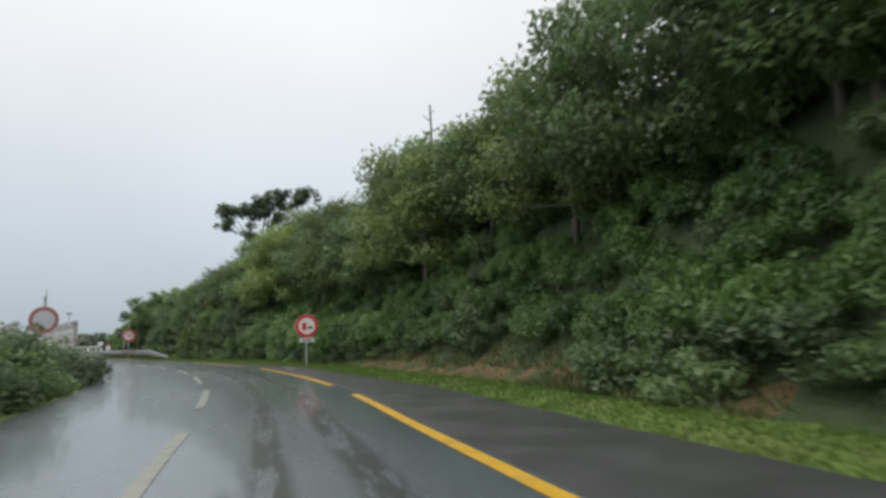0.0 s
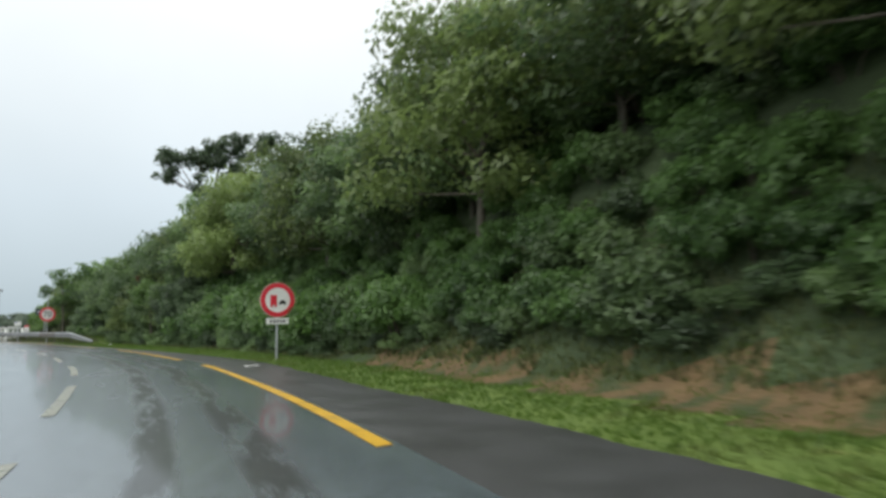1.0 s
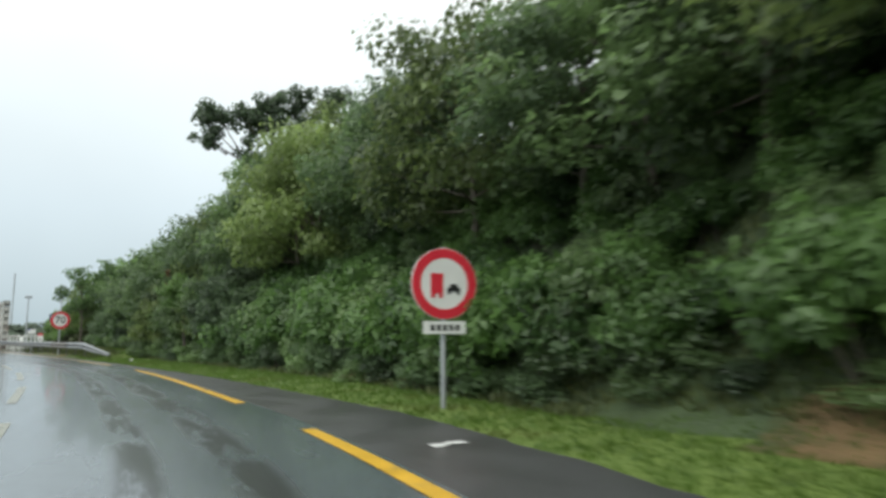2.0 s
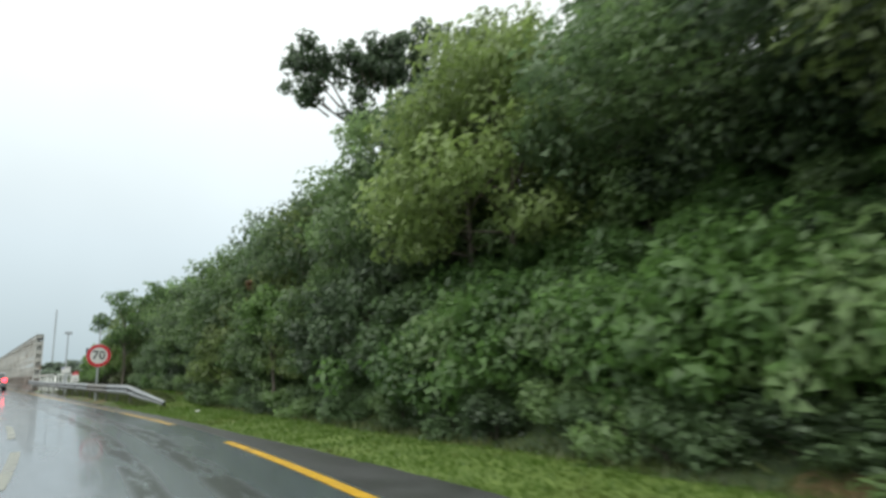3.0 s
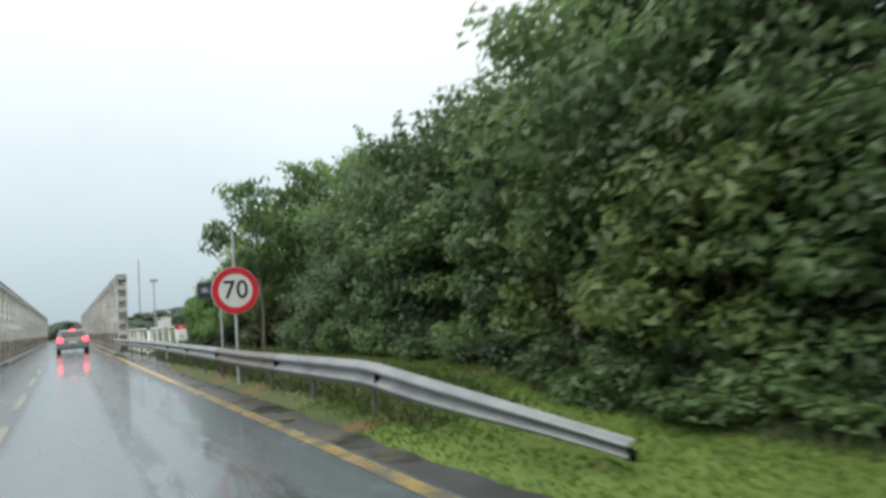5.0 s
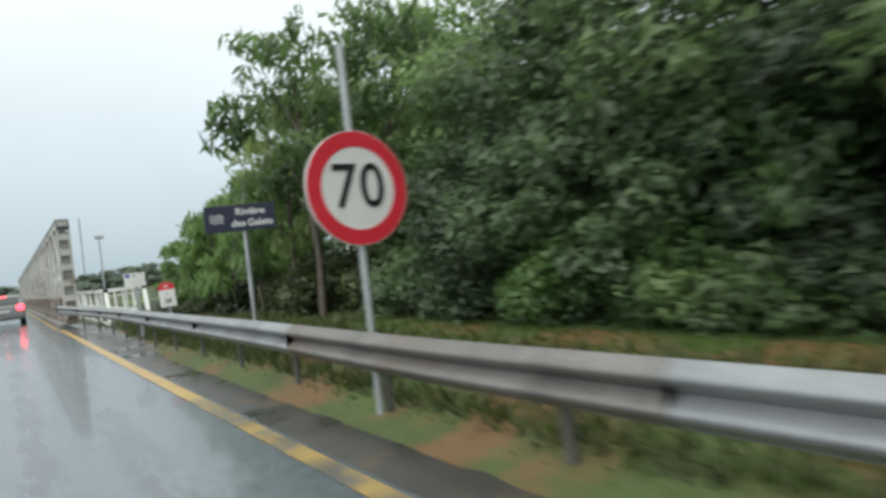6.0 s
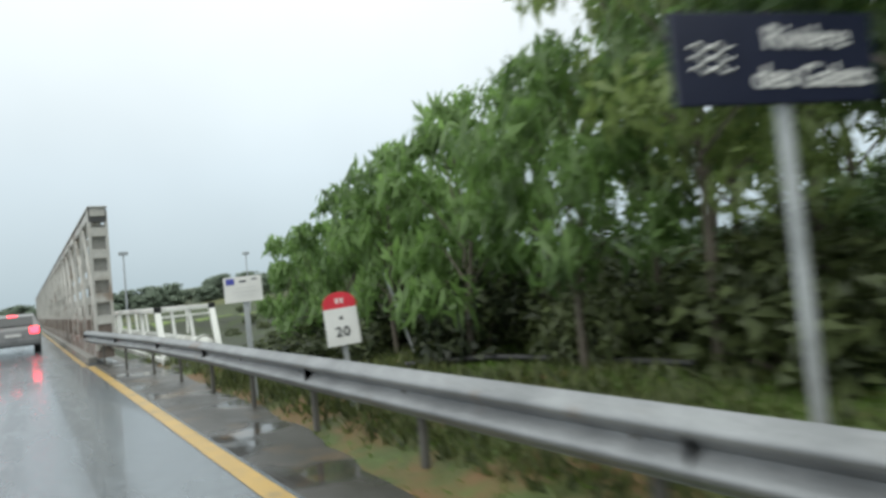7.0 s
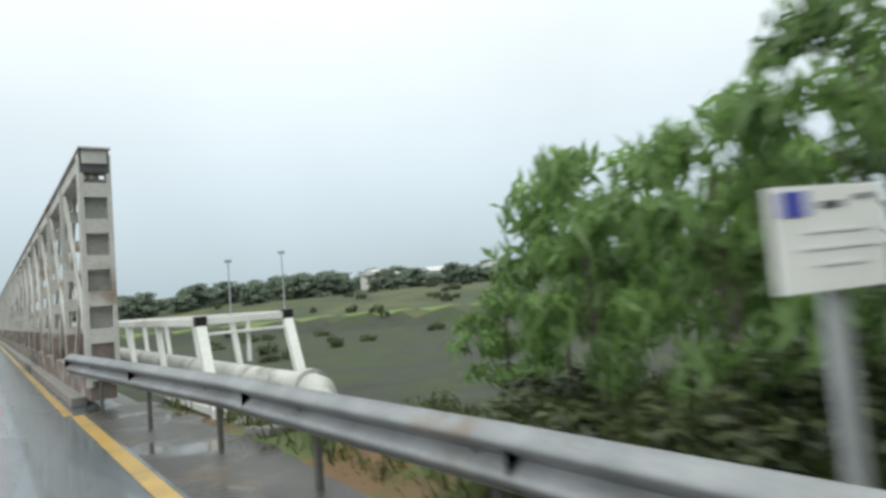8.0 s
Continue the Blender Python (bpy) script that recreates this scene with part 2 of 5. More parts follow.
DULL_VERGE = node_mat("muddy_sparse_grass", (0.045, 0.052, 0.018), 0.7, scale=1.1, fine=22, bump=0.015, spread=0.35, tint=(0.075, 0.11, 0.026), patch=((0.15, 0.085, 0.036), 0.7, 0.46, 0.6))
FADED_RED = node_mat("faded_sign_red", (0.30, 0.10, 0.10), 0.5, scale=4, fine=50, bump=0, spread=0.2)
BARK = node_mat("wet_bark", (0.10, 0.085, 0.065), 0.6, scale=5, fine=40, bump=0.03, spread=0.5)
GALV = node_mat("galvanised_steel", (0.18, 0.19, 0.2), 0.5, metal=0.35, scale=2.2, fine=40, bump=0.002, spread=0.3, tint=(0.27, 0.28, 0.29), patch=((0.2, 0.16, 0.125), 1.3, 0.58, 0.72))
GALV_OLD = node_mat("dull_rusty_galvanised_steel", (0.13, 0.126, 0.118), 0.58, metal=0.32, scale=2.2, fine=40, bump=0.002, spread=0.35, tint=(0.21, 0.2, 0.19), patch=((0.14, 0.105, 0.085), 1.1, 0.5, 0.7))
POST_STEEL = node_mat("dark_weathered_post_steel", (0.12, 0.115, 0.105), 0.6, metal=0.4, scale=6, fine=40, bump=0.004, spread=0.4)
POLE = node_mat("grey_painted_pole", (0.42, 0.44, 0.45), 0.4, metal=0.4, scale=5, fine=60, bump=0.002, spread=0.25)
SIGN_RED = node_mat("sign_red", (0.62, 0.03, 0.05), 0.35, scale=4, fine=50, bump=0, spread=0.12)
SIGN_WHITE = node_mat("sign_white", (0.72, 0.72, 0.70), 0.35, scale=4, fine=50, bump=0, spread=0.1)
SIGN_BLACK = node_mat("sign_black", (0.015, 0.015, 0.017), 0.4, scale=4, fine=50, bump=0, spread=0.2)
SIGN_NAVY = node_mat("sign_dark_blue", (0.014, 0.017, 0.04), 0.35, scale=3, fine=50, bump=0, spread=0.25)
SIGN_BLUE = node_mat("sign_blue", (0.07, 0.08, 0.38), 0.4, scale=4, fine=50, bump=0, spread=0.15)
SIGN_GREY = node_mat("sign_grey_print", (0.42, 0.43, 0.45), 0.5, scale=4, fine=50, bump=0, spread=0.15)
SIGN_PALE = node_mat("sign_pale_grey_print", (0.6, 0.605, 0.61), 0.5, scale=4, fine=50, bump=0, spread=0.15)
ROOF_PALE = node_mat("pale_metal_roof", (0.55, 0.55, 0.54), 0.45, metal=0.2, scale=0.8, fine=8, bump=0.01, spread=0.25)
BRIDGE = node_mat("faded_white_bridge_paint", (0.45, 0.44, 0.41), 0.5, scale=1.2, fine=14, bump=0.004, spread=0.32, patch=((0.22, 0.165, 0.125), 1.1, 0.54, 0.72))
BRIDGE_RUST = node_mat("rust_stained_bridge_steel", (0.17, 0.135, 0.115), 0.6, scale=1.6, fine=12, bump=0.006, spread=0.45, patch=((0.36, 0.345, 0.32), 1.4, 0.5, 0.68))
BRIDGE_DARK = node_mat("dark_bridge_steel", (0.07, 0.07, 0.072), 0.5, scale=2, fine=14, bump=0.004, spread=0.35)
PIPE = node_mat("white_pipe_paint", (0.68, 0.69, 0.66), 0.4, scale=1.5, fine=20, bump=0.003, spread=0.2)
PIPE_STAINED = node_mat("stained_white_pipe_paint", (0.42, 0.43, 0.40), 0.45, scale=1.5, fine=20, bump=0.003, spread=0.3, patch=((0.2, 0.19, 0.16), 2.2, 0.5, 0.66))
LEAF_SCRUB = node_mat("dull_scrub_leaves", (0.042, 0.062, 0.026), 0.5, scale=0.8, fine=6, bump=0, spread=0.45, tint=(0.075, 0.095, 0.036), island=0.5, objrand=0.4, thin=0.4)
CONCRETE = node_mat("wet_concrete", (0.22, 0.215, 0.20), 0.5, scale=1.5, fine=30, bump=0.008, spread=0.4)
CAR_PAINT = node_mat("silver_white_car_paint", (0.210, 0.213, 0.217), 0.3, metal=0.2, scale=1.5, fine=30, bump=0, spread=0.12)
CAR_GLASS = node_mat("dark_car_glass", (0.02, 0.022, 0.025), 0.08, scale=1, fine=20, bump=0, spread=0.1, spec=0.8)
RUBBER = node_mat("tyre_rubber", (0.02, 0.02, 0.02), 0.7, scale=6, fine=60, bump=0.003, spread=0.3)
RIM = node_mat("alloy_rim", (0.45, 0.45, 0.46), 0.3, metal=0.9, scale=6, fine=60, bump=0, spread=0.15)
MAST = node_mat("pale_mast_steel", (0.38, 0.40, 0.42), 0.5, metal=0.3, scale=1, fine=8, bump=0, spread=0.2)
HOUSE_WALL = node_mat("pale_rendered_wall", (0.6, 0.6, 0.57), 0.7, scale=0.8, fine=6, bump=0.01, spread=0.15)
PLASTIC_WHITE = node_mat("white_litter_plastic", (0.75, 0.75, 0.74), 0.4, scale=9, fine=50, bump=0.002, spread=0.1)
DARK_PIPE = node_mat("black_plastic_pipe", (0.03, 0.03, 0.032), 0.4, scale=5, fine=30, bump=0.003, spread=0.3)


def lamp_mat():
    m = node_mat("lit_red_lens", (0.6, 0.02, 0.03), 0.25, scale=4, fine=30, bump=0, spread=0.1)
    b = m.node_tree.nodes["Principled BSDF"]
    b.inputs["Emission Color"].default_value = (1.0, 0.03, 0.05, 1)
    b.inputs["Emission Strength"].default_value = 9.0
    return m


LAMP_RED = lamp_mat()


# ---- builders ----
def mesh_of(bm, name, *mats, smooth=False):
    me = bpy.data.meshes.new(name)
    bm.to_mesh(me)
    bm.free()
    for mt in mats:
        me.materials.append(mt)
    if smooth:
        for p in me.polygons:
            p.use_smooth = True
        me.set_sharp_from_angle(angle=radians(50))
    return me


def part(name, bm, material, parent, label="", smooth=False):
    """Links a bmesh, or a mesh, as one mesh object under a thing or part."""
    me = bm if isinstance(bm, bpy.types.Mesh) else mesh_of(bm, name, material, smooth=smooth)
    ob = new(name, me)
    ob.parent = parent
    if label:
        tagged(ob, label)
    return ob


def thing(name, label, category, m=None, group="", kind="", data=None):
    ob = new(name, data)
    ob.matrix_world = m if m is not None else Matrix.Identity(4)
    return tagged(ob, label, category, group, kind)


def add_box(bm, size, at=(0, 0, 0), rot=None, bevel=0.0):
    m = Matrix.Translation(at) @ (rot if rot is not None else Matrix.Identity(4)) @ Matrix.Diagonal((*size, 1))
    r = bmesh.ops.create_cube(bm, size=1, matrix=m)
    if bevel:
        edges = list({e for v in r["verts"] for e in v.link_edges})
        bmesh.ops.bevel(bm, geom=edges, offset=bevel, segments=2, profile=0.7, affect="EDGES")
    return bm


def box(size, at=(0, 0, 0), rot=None, bevel=0.0):
    return add_box(bmesh.new(), size, at, rot, bevel)


def add_tube(bm, points, radii, sides=10, cap=True):
    """A tube through the points, with a radius at each."""
    rings = []
    pts = [Vector(p) for p in points]
    for i, p in enumerate(pts):
        d = (pts[min(i + 1, len(pts) - 1)] - pts[max(i - 1, 0)]).normalized()
        side = d.cross(Vector((0, 0, 1)) if abs(d.z) < 0.9 else Vector((1, 0, 0))).normalized()
        up = side.cross(d)
        rings.append([bm.verts.new(p + radii[i] * (math.cos(a) * side + math.sin(a) * up)) for a in (2 * math.pi * k / sides for k in range(sides))])
    for a, b in zip(rings, rings[1:]):
        for k in range(sides):
            bm.faces.new((a[k], a[(k + 1) % sides], b[(k + 1) % sides], b[k]))
    if cap:
        bm.faces.new(rings[0][::-1])
        bm.faces.new(rings[-1])
    bmesh.ops.recalc_face_normals(bm, faces=bm.faces)
    return bm


def tube(points, radii, sides=10):
    return add_tube(bmesh.new(), points, radii, sides)


def add_disc(bm, r0, r1, y, depth, sides=40):
    """A flat ring (or disc when r0 is 0) facing -y, from y to y + depth."""
    def ring(r, yy):
        return [bm.verts.new((r * math.cos(a), yy, r * math.sin(a))) for a in (2 * math.pi * k / sides for k in range(sides))]
    f1, b1 = ring(r1, y), ring(r1, y + depth)
    for k in range(sides):
        bm.faces.new((f1[k], f1[(k + 1) % sides], b1[(k + 1) % sides], b1[k]))
    if r0 > 0:
        f0, b0 = ring(r0, y), ring(r0, y + depth)
        for k in range(sides):
            j = (k + 1) % sides
            bm.faces.new((f1[k], f1[j], f0[j], f0[k]))
            bm.faces.new((b1[k], b1[j], b0[j], b0[k]))
            bm.faces.new((f0[k], f0[j], b0[j], b0[k]))
    else:
        bm.faces.new(f1)
        bm.faces.new(b1[::-1])
    bmesh.ops.recalc_face_normals(bm, faces=bm.faces)
    return bm


def text_mesh(body, size, material, depth=0.002, width=None):
    cu = bpy.data.curves.new("writing", "FONT")
    cu.body, cu.size, cu.extrude, cu.align_x, cu.align_y = body, size, depth, "CENTER", "CENTER"
    cu.offset = 0.0022
    ob = bpy.data.objects.new("writing", cu)
    scene.collection.objects.link(ob)
    dg = bpy.context.evaluated_depsgraph_get()
    me = bpy.data.meshes.new_from_object(ob.evaluated_get(dg))
    bpy.data.objects.remove(ob)
    me.materials.clear()
    me.materials.append(material)
    if width:
        xs = [v.co.x for v in me.vertices]
        k = width / (max(xs) - min(xs))
        me.transform(Matrix.Diagonal((k, 1, 1, 1)))
    return me


# ---- plan: the road bends to the left and then runs straight along +y onto the bridge ----
LINE_Y = np.array([-60, -30, -12, -3, -0.67, 0, 1.15, 6.1, 8.4, 11.6, 14.5, 19, 25, 29, 33, 38, 45, 60, 80, 140, 400], float)
LINE_X = np.array([-34, -15, -4.9, -1.0, -0.05, 0.17, 0.6, 2.6, 3.4, 4.4, 5.15, 6.3, 7.2, 7.75, 8.15, 8.42, 8.45, 8.35, 8.3, 8.3, 8.3], float)


def plan_table(values):
    """A quick look-up of a line of the plan, every 0.1 m from y = -300 to 500."""
    rows = [float(v) for v in values]

    def at(y):
        k = min(7999.0, max(0.0, (y + 300.0) * 10.0))
        i = int(k)
        return rows[i] + (rows[i + 1] - rows[i]) * (k - i)
    return at


PLAN_Y = np.linspace(-300, 500.1, 8002)
LINE = np.mean([np.interp(PLAN_Y + q, LINE_Y, LINE_X) for q in np.linspace(-2.0, 2.0, 9)], axis=0)
VERGE = LINE + np.interp(PLAN_Y, [-5, 6, 12, 20, 26, 34, 45, 60, 67, 80], [1.8, 1.6, 1.2, 1.3, 1.0, 0.5, 0.45, 0.5, 1.0, 1.0])
BANK = VERGE + np.interp(PLAN_Y, [-10, 5, 13, 19, 30, 36, 44, 60, 75], [1.5, 1.5, 1.4, 1.5, 1.9, 2.0, 2.3, 2.6, 2.5])
smooth_line = plan_table(LINE)  # x of the yellow edge line at y
verge_x = plan_table(VERGE)  # x of the edge of the asphalt
bank_x = plan_table(BANK)  # x of the foot of the bank
left_x = plan_table(LINE - np.interp(PLAN_Y, [0, 15, 30, 60], [4.6, 4.9, 4.8, 4.55]))
bank_rise = plan_table(np.interp(PLAN_Y, [-60, 0, 20, 36, 46, 54, 64], [4.5, 4.2, 4.0, 3.2, 1.8, 0.6, 0.0]))


def sstep(a, b, x):
    t = min(1.0, max(0.0, (x - a) / (b - a)))
    return t * t * (3 - 2 * t)


def ground_z(x, y):
    """Height of the ground."""
    z = -0.03
    d = x - bank_x(y)
    rise = bank_rise(y)
    if d > 0:
        z += rise * sstep(0, 3.6, d) + 0.45 * rise * sstep(3.6, 12, d)
        z += 0.25 * noise.noise((x * 0.6, y * 0.6, 0)) * min(1, d) * min(1, rise)
    if y > 44 and x > verge_x(y):
        z += (0.13 * sstep(0, 0.6, x - verge_x(y)) + 0.26 * sstep(9.5, 10.8, x) * (1 - sstep(64, 71, y))) * sstep(44, 49, y)
    if x > verge_x(y):
        z += 0.05 * min(1.0, x - verge_x(y)) + 0.03 * noise.noise((x * 1.5, y * 1.5, 3))
    # river bed under and beside the bridge, then the far bank
    dip = sstep(69, 80, y + 0.25 * max(0, x - 10)) * (1 - 0.5 * sstep(182, 190, y + 0.8 * max(0.0, x)) - 0.5 * sstep(194, 235, y + 0.8 * max(0.0, x)))
    off = 1.0 if y > 76 else sstep(9.3, 11.5, x) + sstep(-3.0, -1.0, 2.2 - x) if (x > 9.3 or x < 3.2) else 0.0
    z -= 3.6 * dip * off
    far = sstep(120, 420, y + 0.6 * abs(x))
    if x > 12 or y > 230:
        z += 7.0 * far * sstep(8, 60, x) + 0.8 * noise.noise((x * 0.02, y * 0.02, 7)) * far * 2
    if x < left_x(y) - 0.3:
        z -= 0.3 * sstep(0, 3, left_x(y) - x)
    return z


def strip(name, label, x0, x1, z, mat, y0, y1, step=0.5, thick=0.0):
    """A strip of road surface between the lines x0(y) and x1(y)."""
    n = max(2, int((y1 - y0) / step) + 1)
    ys = [y0 + (y1 - y0) * i / (n - 1) for i in range(n)]
    cols = 7
    vs, fs = [], []
    for y in ys:
        a, b = x0(y), x1(y)
        for c in range(cols):
            vs.append((a + (b - a) * c / (cols - 1), y, z))
    for i in range(n - 1):
        for c in range(cols - 1):
            k = i * cols + c
            fs.append((k, k + 1, k + 1 + cols, k + cols))
    me = bpy.data.meshes.new(name)
    me.from_pydata(vs, [], fs)
    uv = me.uv_layers.new(name="along_road")
    for lp in me.loops:
        x, y, _ = vs[lp.vertex_index]
        uv.data[lp.index].uv = (x - smooth_line(y), y)
    me.materials.append(mat)
    return tagged(new(name, me), label, "road", kind="structure")


# ---- ground ----
def build_ground():
    xs = np.concatenate([np.linspace(-900, -80, 12), np.linspace(-70, -14, 15), np.linspace(-12, 22, 86), np.linspace(24, 90, 24), np.linspace(110, 900, 16)])
    ys = np.concatenate([np.linspace(-300, -50, 8), np.linspace(-44, -12, 12), np.linspace(-10, 95, 190), np.linspace(98, 250, 40), np.linspace(270, 1800, 24)])
    nx = len(xs)
    vs = [(x, y, ground_z(x, y)) for y in ys for x in xs]
    fs, mi = [], []
    for j in range(len(ys) - 1):
        for i in range(nx - 1):
            fs.append((j * nx + i, j * nx + i + 1, (j + 1) * nx + i + 1, (j + 1) * nx + i))
            x, y = (xs[i] + xs[i + 1]) / 2, (ys[j] + ys[j + 1]) / 2
            d = x - bank_x(y)
            low = ground_z(x, y) < -1.2
            if y > 95 and 190 < y + 0.8 * x < 194.5:
                mi.append(0)
            elif low:
                mi.append(3)
            elif y > 95 or x > 60 or x < left_x(y) - 0.6:
                mi.append(4)
            elif d < -0.1:
                mi.append(0 if y < 47 + 2 * noise.noise((x, y, 5)) else 5)
            elif d < 0.6 and y < 27:
                mi.append(1 if noise.noise((x * 0.5, y * 0.35, 2)) > (-0.2 if 3 < y < 19 else 0.1) - 0.5 * (8 < y < 15) else 2)
            else:
                mi.append(2 if y < 58 else 5 if x < 11.4 else 2)
    me = bpy.data.meshes.new("ground")
    me.from_pydata(vs, [], fs)
    for mt in (GRASS_SOIL, RED_SOIL, UNDERGROWTH, RIVERBED, FIELD, DULL_VERGE):
        me.materials.append(mt)
    me.polygons.foreach_set("material_index", mi)
    for p in me.polygons:
        p.use_smooth = True
    return tagged(new("ground", me), "wet grassy ground with red soil bank and river bed", "ground", kind="structure")


build_ground()
strip("road", "wet grey asphalt road with shiny rain film", left_x, lambda y: smooth_line(y) + 0.10, 0.0, ASPHALT, -60, 76)


def shoulder_edge(y):
    return verge_x(y) + 0.08 * noise.noise((0, y * 1.3, 1)) + 0.05 * noise.noise((3, y * 4.0, 1)) + sstep(46, 52, y) * (0.1 + 0.3 * noise.noise((7, y * 0.5, 1)) + 0.08 * noise.noise((9, y * 1.9, 1)) + 0.04 * noise.noise((11, y * 7.0, 1)))


strip("road_shoulder", "dark damp asphalt shoulder beside the yellow line", lambda y: smooth_line(y) + 0.10, shoulder_edge, 0.0, SHOULDER, -60, 45, 0.2)
strip("road_shoulder", "muddy asphalt shoulder with puddles beside the guard rail", lambda y: smooth_line(y) + 0.10, shoulder_edge, 0.0, MUD_SHOULDER, 45, 76, 0.2)
LINE_W = 0.14


def line_piece(name, label, off, w, y0, y1, mat):
    return strip(name, label, lambda y: smooth_line(y) + off - w / 2, lambda y: smooth_line(y) + off + w / 2, 0.005, mat, y0, y1, 0.4)


for a, b in ((-14.0, -7.6), (-5.4, 6.1), (8.4, 19.2), (22.0, 32.9)):
    line_piece("yellow_line", "yellow painted edge line on wet road", -0.02, LINE_W, a, b, YELLOW)
for a, b, paint in ((37.2, 43.0, YELLOW_WORN), (43.0, 56.0, YELLOW_FADED), (56.0, 75.5, YELLOW_WORN)):
    line_piece("yellow_line", "worn dirty yellow edge line on wet road", -0.02, 0.16, a, b, paint)
for a in range(-12, 76, 6):
    line_piece("white_line", "worn pale lane line on wet road", float(np.interp(a, [0, 30, 45], [-2.3, -2.7, -2.9])), 0.12, a, a + 3.6, WHITE_LINE)


# ---- vegetation ----
def leaf_cloud(name, clumps, per, size, mat, seed, droop=0.2, corners=3, slim=0.28):
    """Leaves as small folded blades in clumps. clumps: rows of centre and radius."""
    rng = np.random.default_rng(seed)
    vs, fs = [], []
    cen = np.array([c[:3] for c in clumps], float)
    rad = np.array([c[3] for c in clumps], float)
    counts = np.maximum(3, per * (rad / rad.mean()) ** 1.6).astype(int)
    n = int(counts.sum())
    which = np.repeat(np.arange(len(clumps)), counts)
    dirs = rng.normal(size=(n, 3))
    dirs /= np.linalg.norm(dirs, axis=1)[:, None]
    dirs[:, 2] = dirs[:, 2] * 0.8 + 0.12
    r = rad[which] * (0.35 + 0.75 * rng.random(n) ** 0.5)
    pos = cen[which] + dirs * r[:, None]
    out = dirs + rng.normal(scale=0.55, size=(n, 3)) + np.array([0, 0, 0.35])
    out /= np.linalg.norm(out, axis=1)[:, None]
    along = np.cross(out, rng.normal(size=(n, 3)))
    along /= np.linalg.norm(along, axis=1)[:, None]
    along[:, 2] -= droop
    side = np.cross(out, along)
    side /= np.linalg.norm(side, axis=1)[:, None]
    s = size * (0.6 + 0.8 * rng.random(n))[:, None]
    if corners == 3:
        leaf = np.stack([pos - along * s * 0.5 - side * s * 0.3, pos - along * s * 0.1 + side * s * 0.42, pos + along * s * 0.62], 1)
    else:
        leaf = np.stack([pos - along * s * 0.5, pos + side * s * slim + out * s * 0.08, pos + along * s * 0.6, pos - side * s * slim + out * s * 0.08], 1)
    face = np.cross(leaf[:, 1] - leaf[:, 0], leaf[:, 2] - leaf[:, 0])
    face /= np.linalg.norm(face, axis=1)[:, None] + 1e-9
    back = (face * dirs).sum(1) < 0
    leaf[back] = leaf[back][:, ::-1]
    face[back] *= -1
    me = bpy.data.meshes.new(name)
    me.vertices.add(corners * n)
    me.vertices.foreach_set("co", leaf.reshape(-1))
    me.loops.add(corners * n)
    me.loops.foreach_set("vertex_index", np.arange(corners * n))
    me.polygons.add(n)
    me.polygons.foreach_set("loop_start", np.arange(0, corners * n, corners))
    me.update(calc_edges=True)
    soft = 0.45 * face + 0.55 * dirs + np.array([0, 0, 0.25])
    soft /= np.linalg.norm(soft, axis=1)[:, None] + 1e-9
    me.polygons.foreach_set("use_smooth", np.ones(n, bool))
    me.normals_split_custom_set_from_vertices(np.repeat(soft, corners, axis=0))
    me.materials.append(mat)
    return me


def crown_clumps(rng, count, rx, ry, rz, base, cr, open_=0.0):
    """Centres of leaf clumps in a lumpy dome of the given radii."""
    rows = []
    for _ in range(count):
        a, u = rng.uniform(0, 2 * math.pi), rng.uniform(-0.55, 1.0)
        k = rng.uniform(0.55, 1.0)
        w = math.sqrt(max(0.05, 1 - u * u)) * k
        rows.append((rx * w * math.cos(a), ry * w * math.sin(a), base + rz * (0.55 + u * 0.95 * k), cr * rng.uniform(0.7, 1.25)))
    return rows


def crown_boughs(rng, boughs, per_bough, spread, low, high, cr, droop=0.0, sprigs=4):
    """Leaf clumps gathered into separate flattened boughs, with thin sprigs that stand out of the crown.
    Returns the clumps and the middle of every bough."""
    rows, mids = [], []
    for i in range(boughs):
        u = (i + rng.uniform(0.1, 0.9)) / boughs
        z = low + (high - low) * u
        reach = spread * math.sqrt(max(0.08, 1 - (1.9 * u - 0.8) ** 2 * 0.8)) * rng.uniform(0.45, 0.95)
        a = i * 2.4 + rng.uniform(-0.5, 0.5)
        mx, my = reach * math.cos(a), reach * math.sin(a)
        mids.append((mx, my, z))
        size = spread * rng.uniform(0.3, 0.48)
        for _ in range(per_bough):
            t, k = rng.uniform(0, 6.283), rng.uniform(0.1, 1.0) ** 0.6
            ox, oy = size * k * math.cos(t), size * k * math.sin(t)
            rows.append((mx + ox, my + oy, z + size * rng.uniform(-0.3, 0.38) - droop * k * k * size, cr * rng.uniform(0.6, 1.2)))
    for i in range(sprigs):
        mx, my, z = mids[-1 - (i * 2) % len(mids)]
        a, up = rng.uniform(0, 6.283), rng.uniform(0.1, 0.9)
        for k in range(5):
            f = 0.3 + 0.17 * k
            rows.append((mx + math.cos(a) * f * spread * 0.6, my + math.sin(a) * f * spread * 0.6, z + up * f * spread * 0.45 - droop * f * f * 0.4, cr * (0.36 - 0.05 * k)))
    return rows, mids


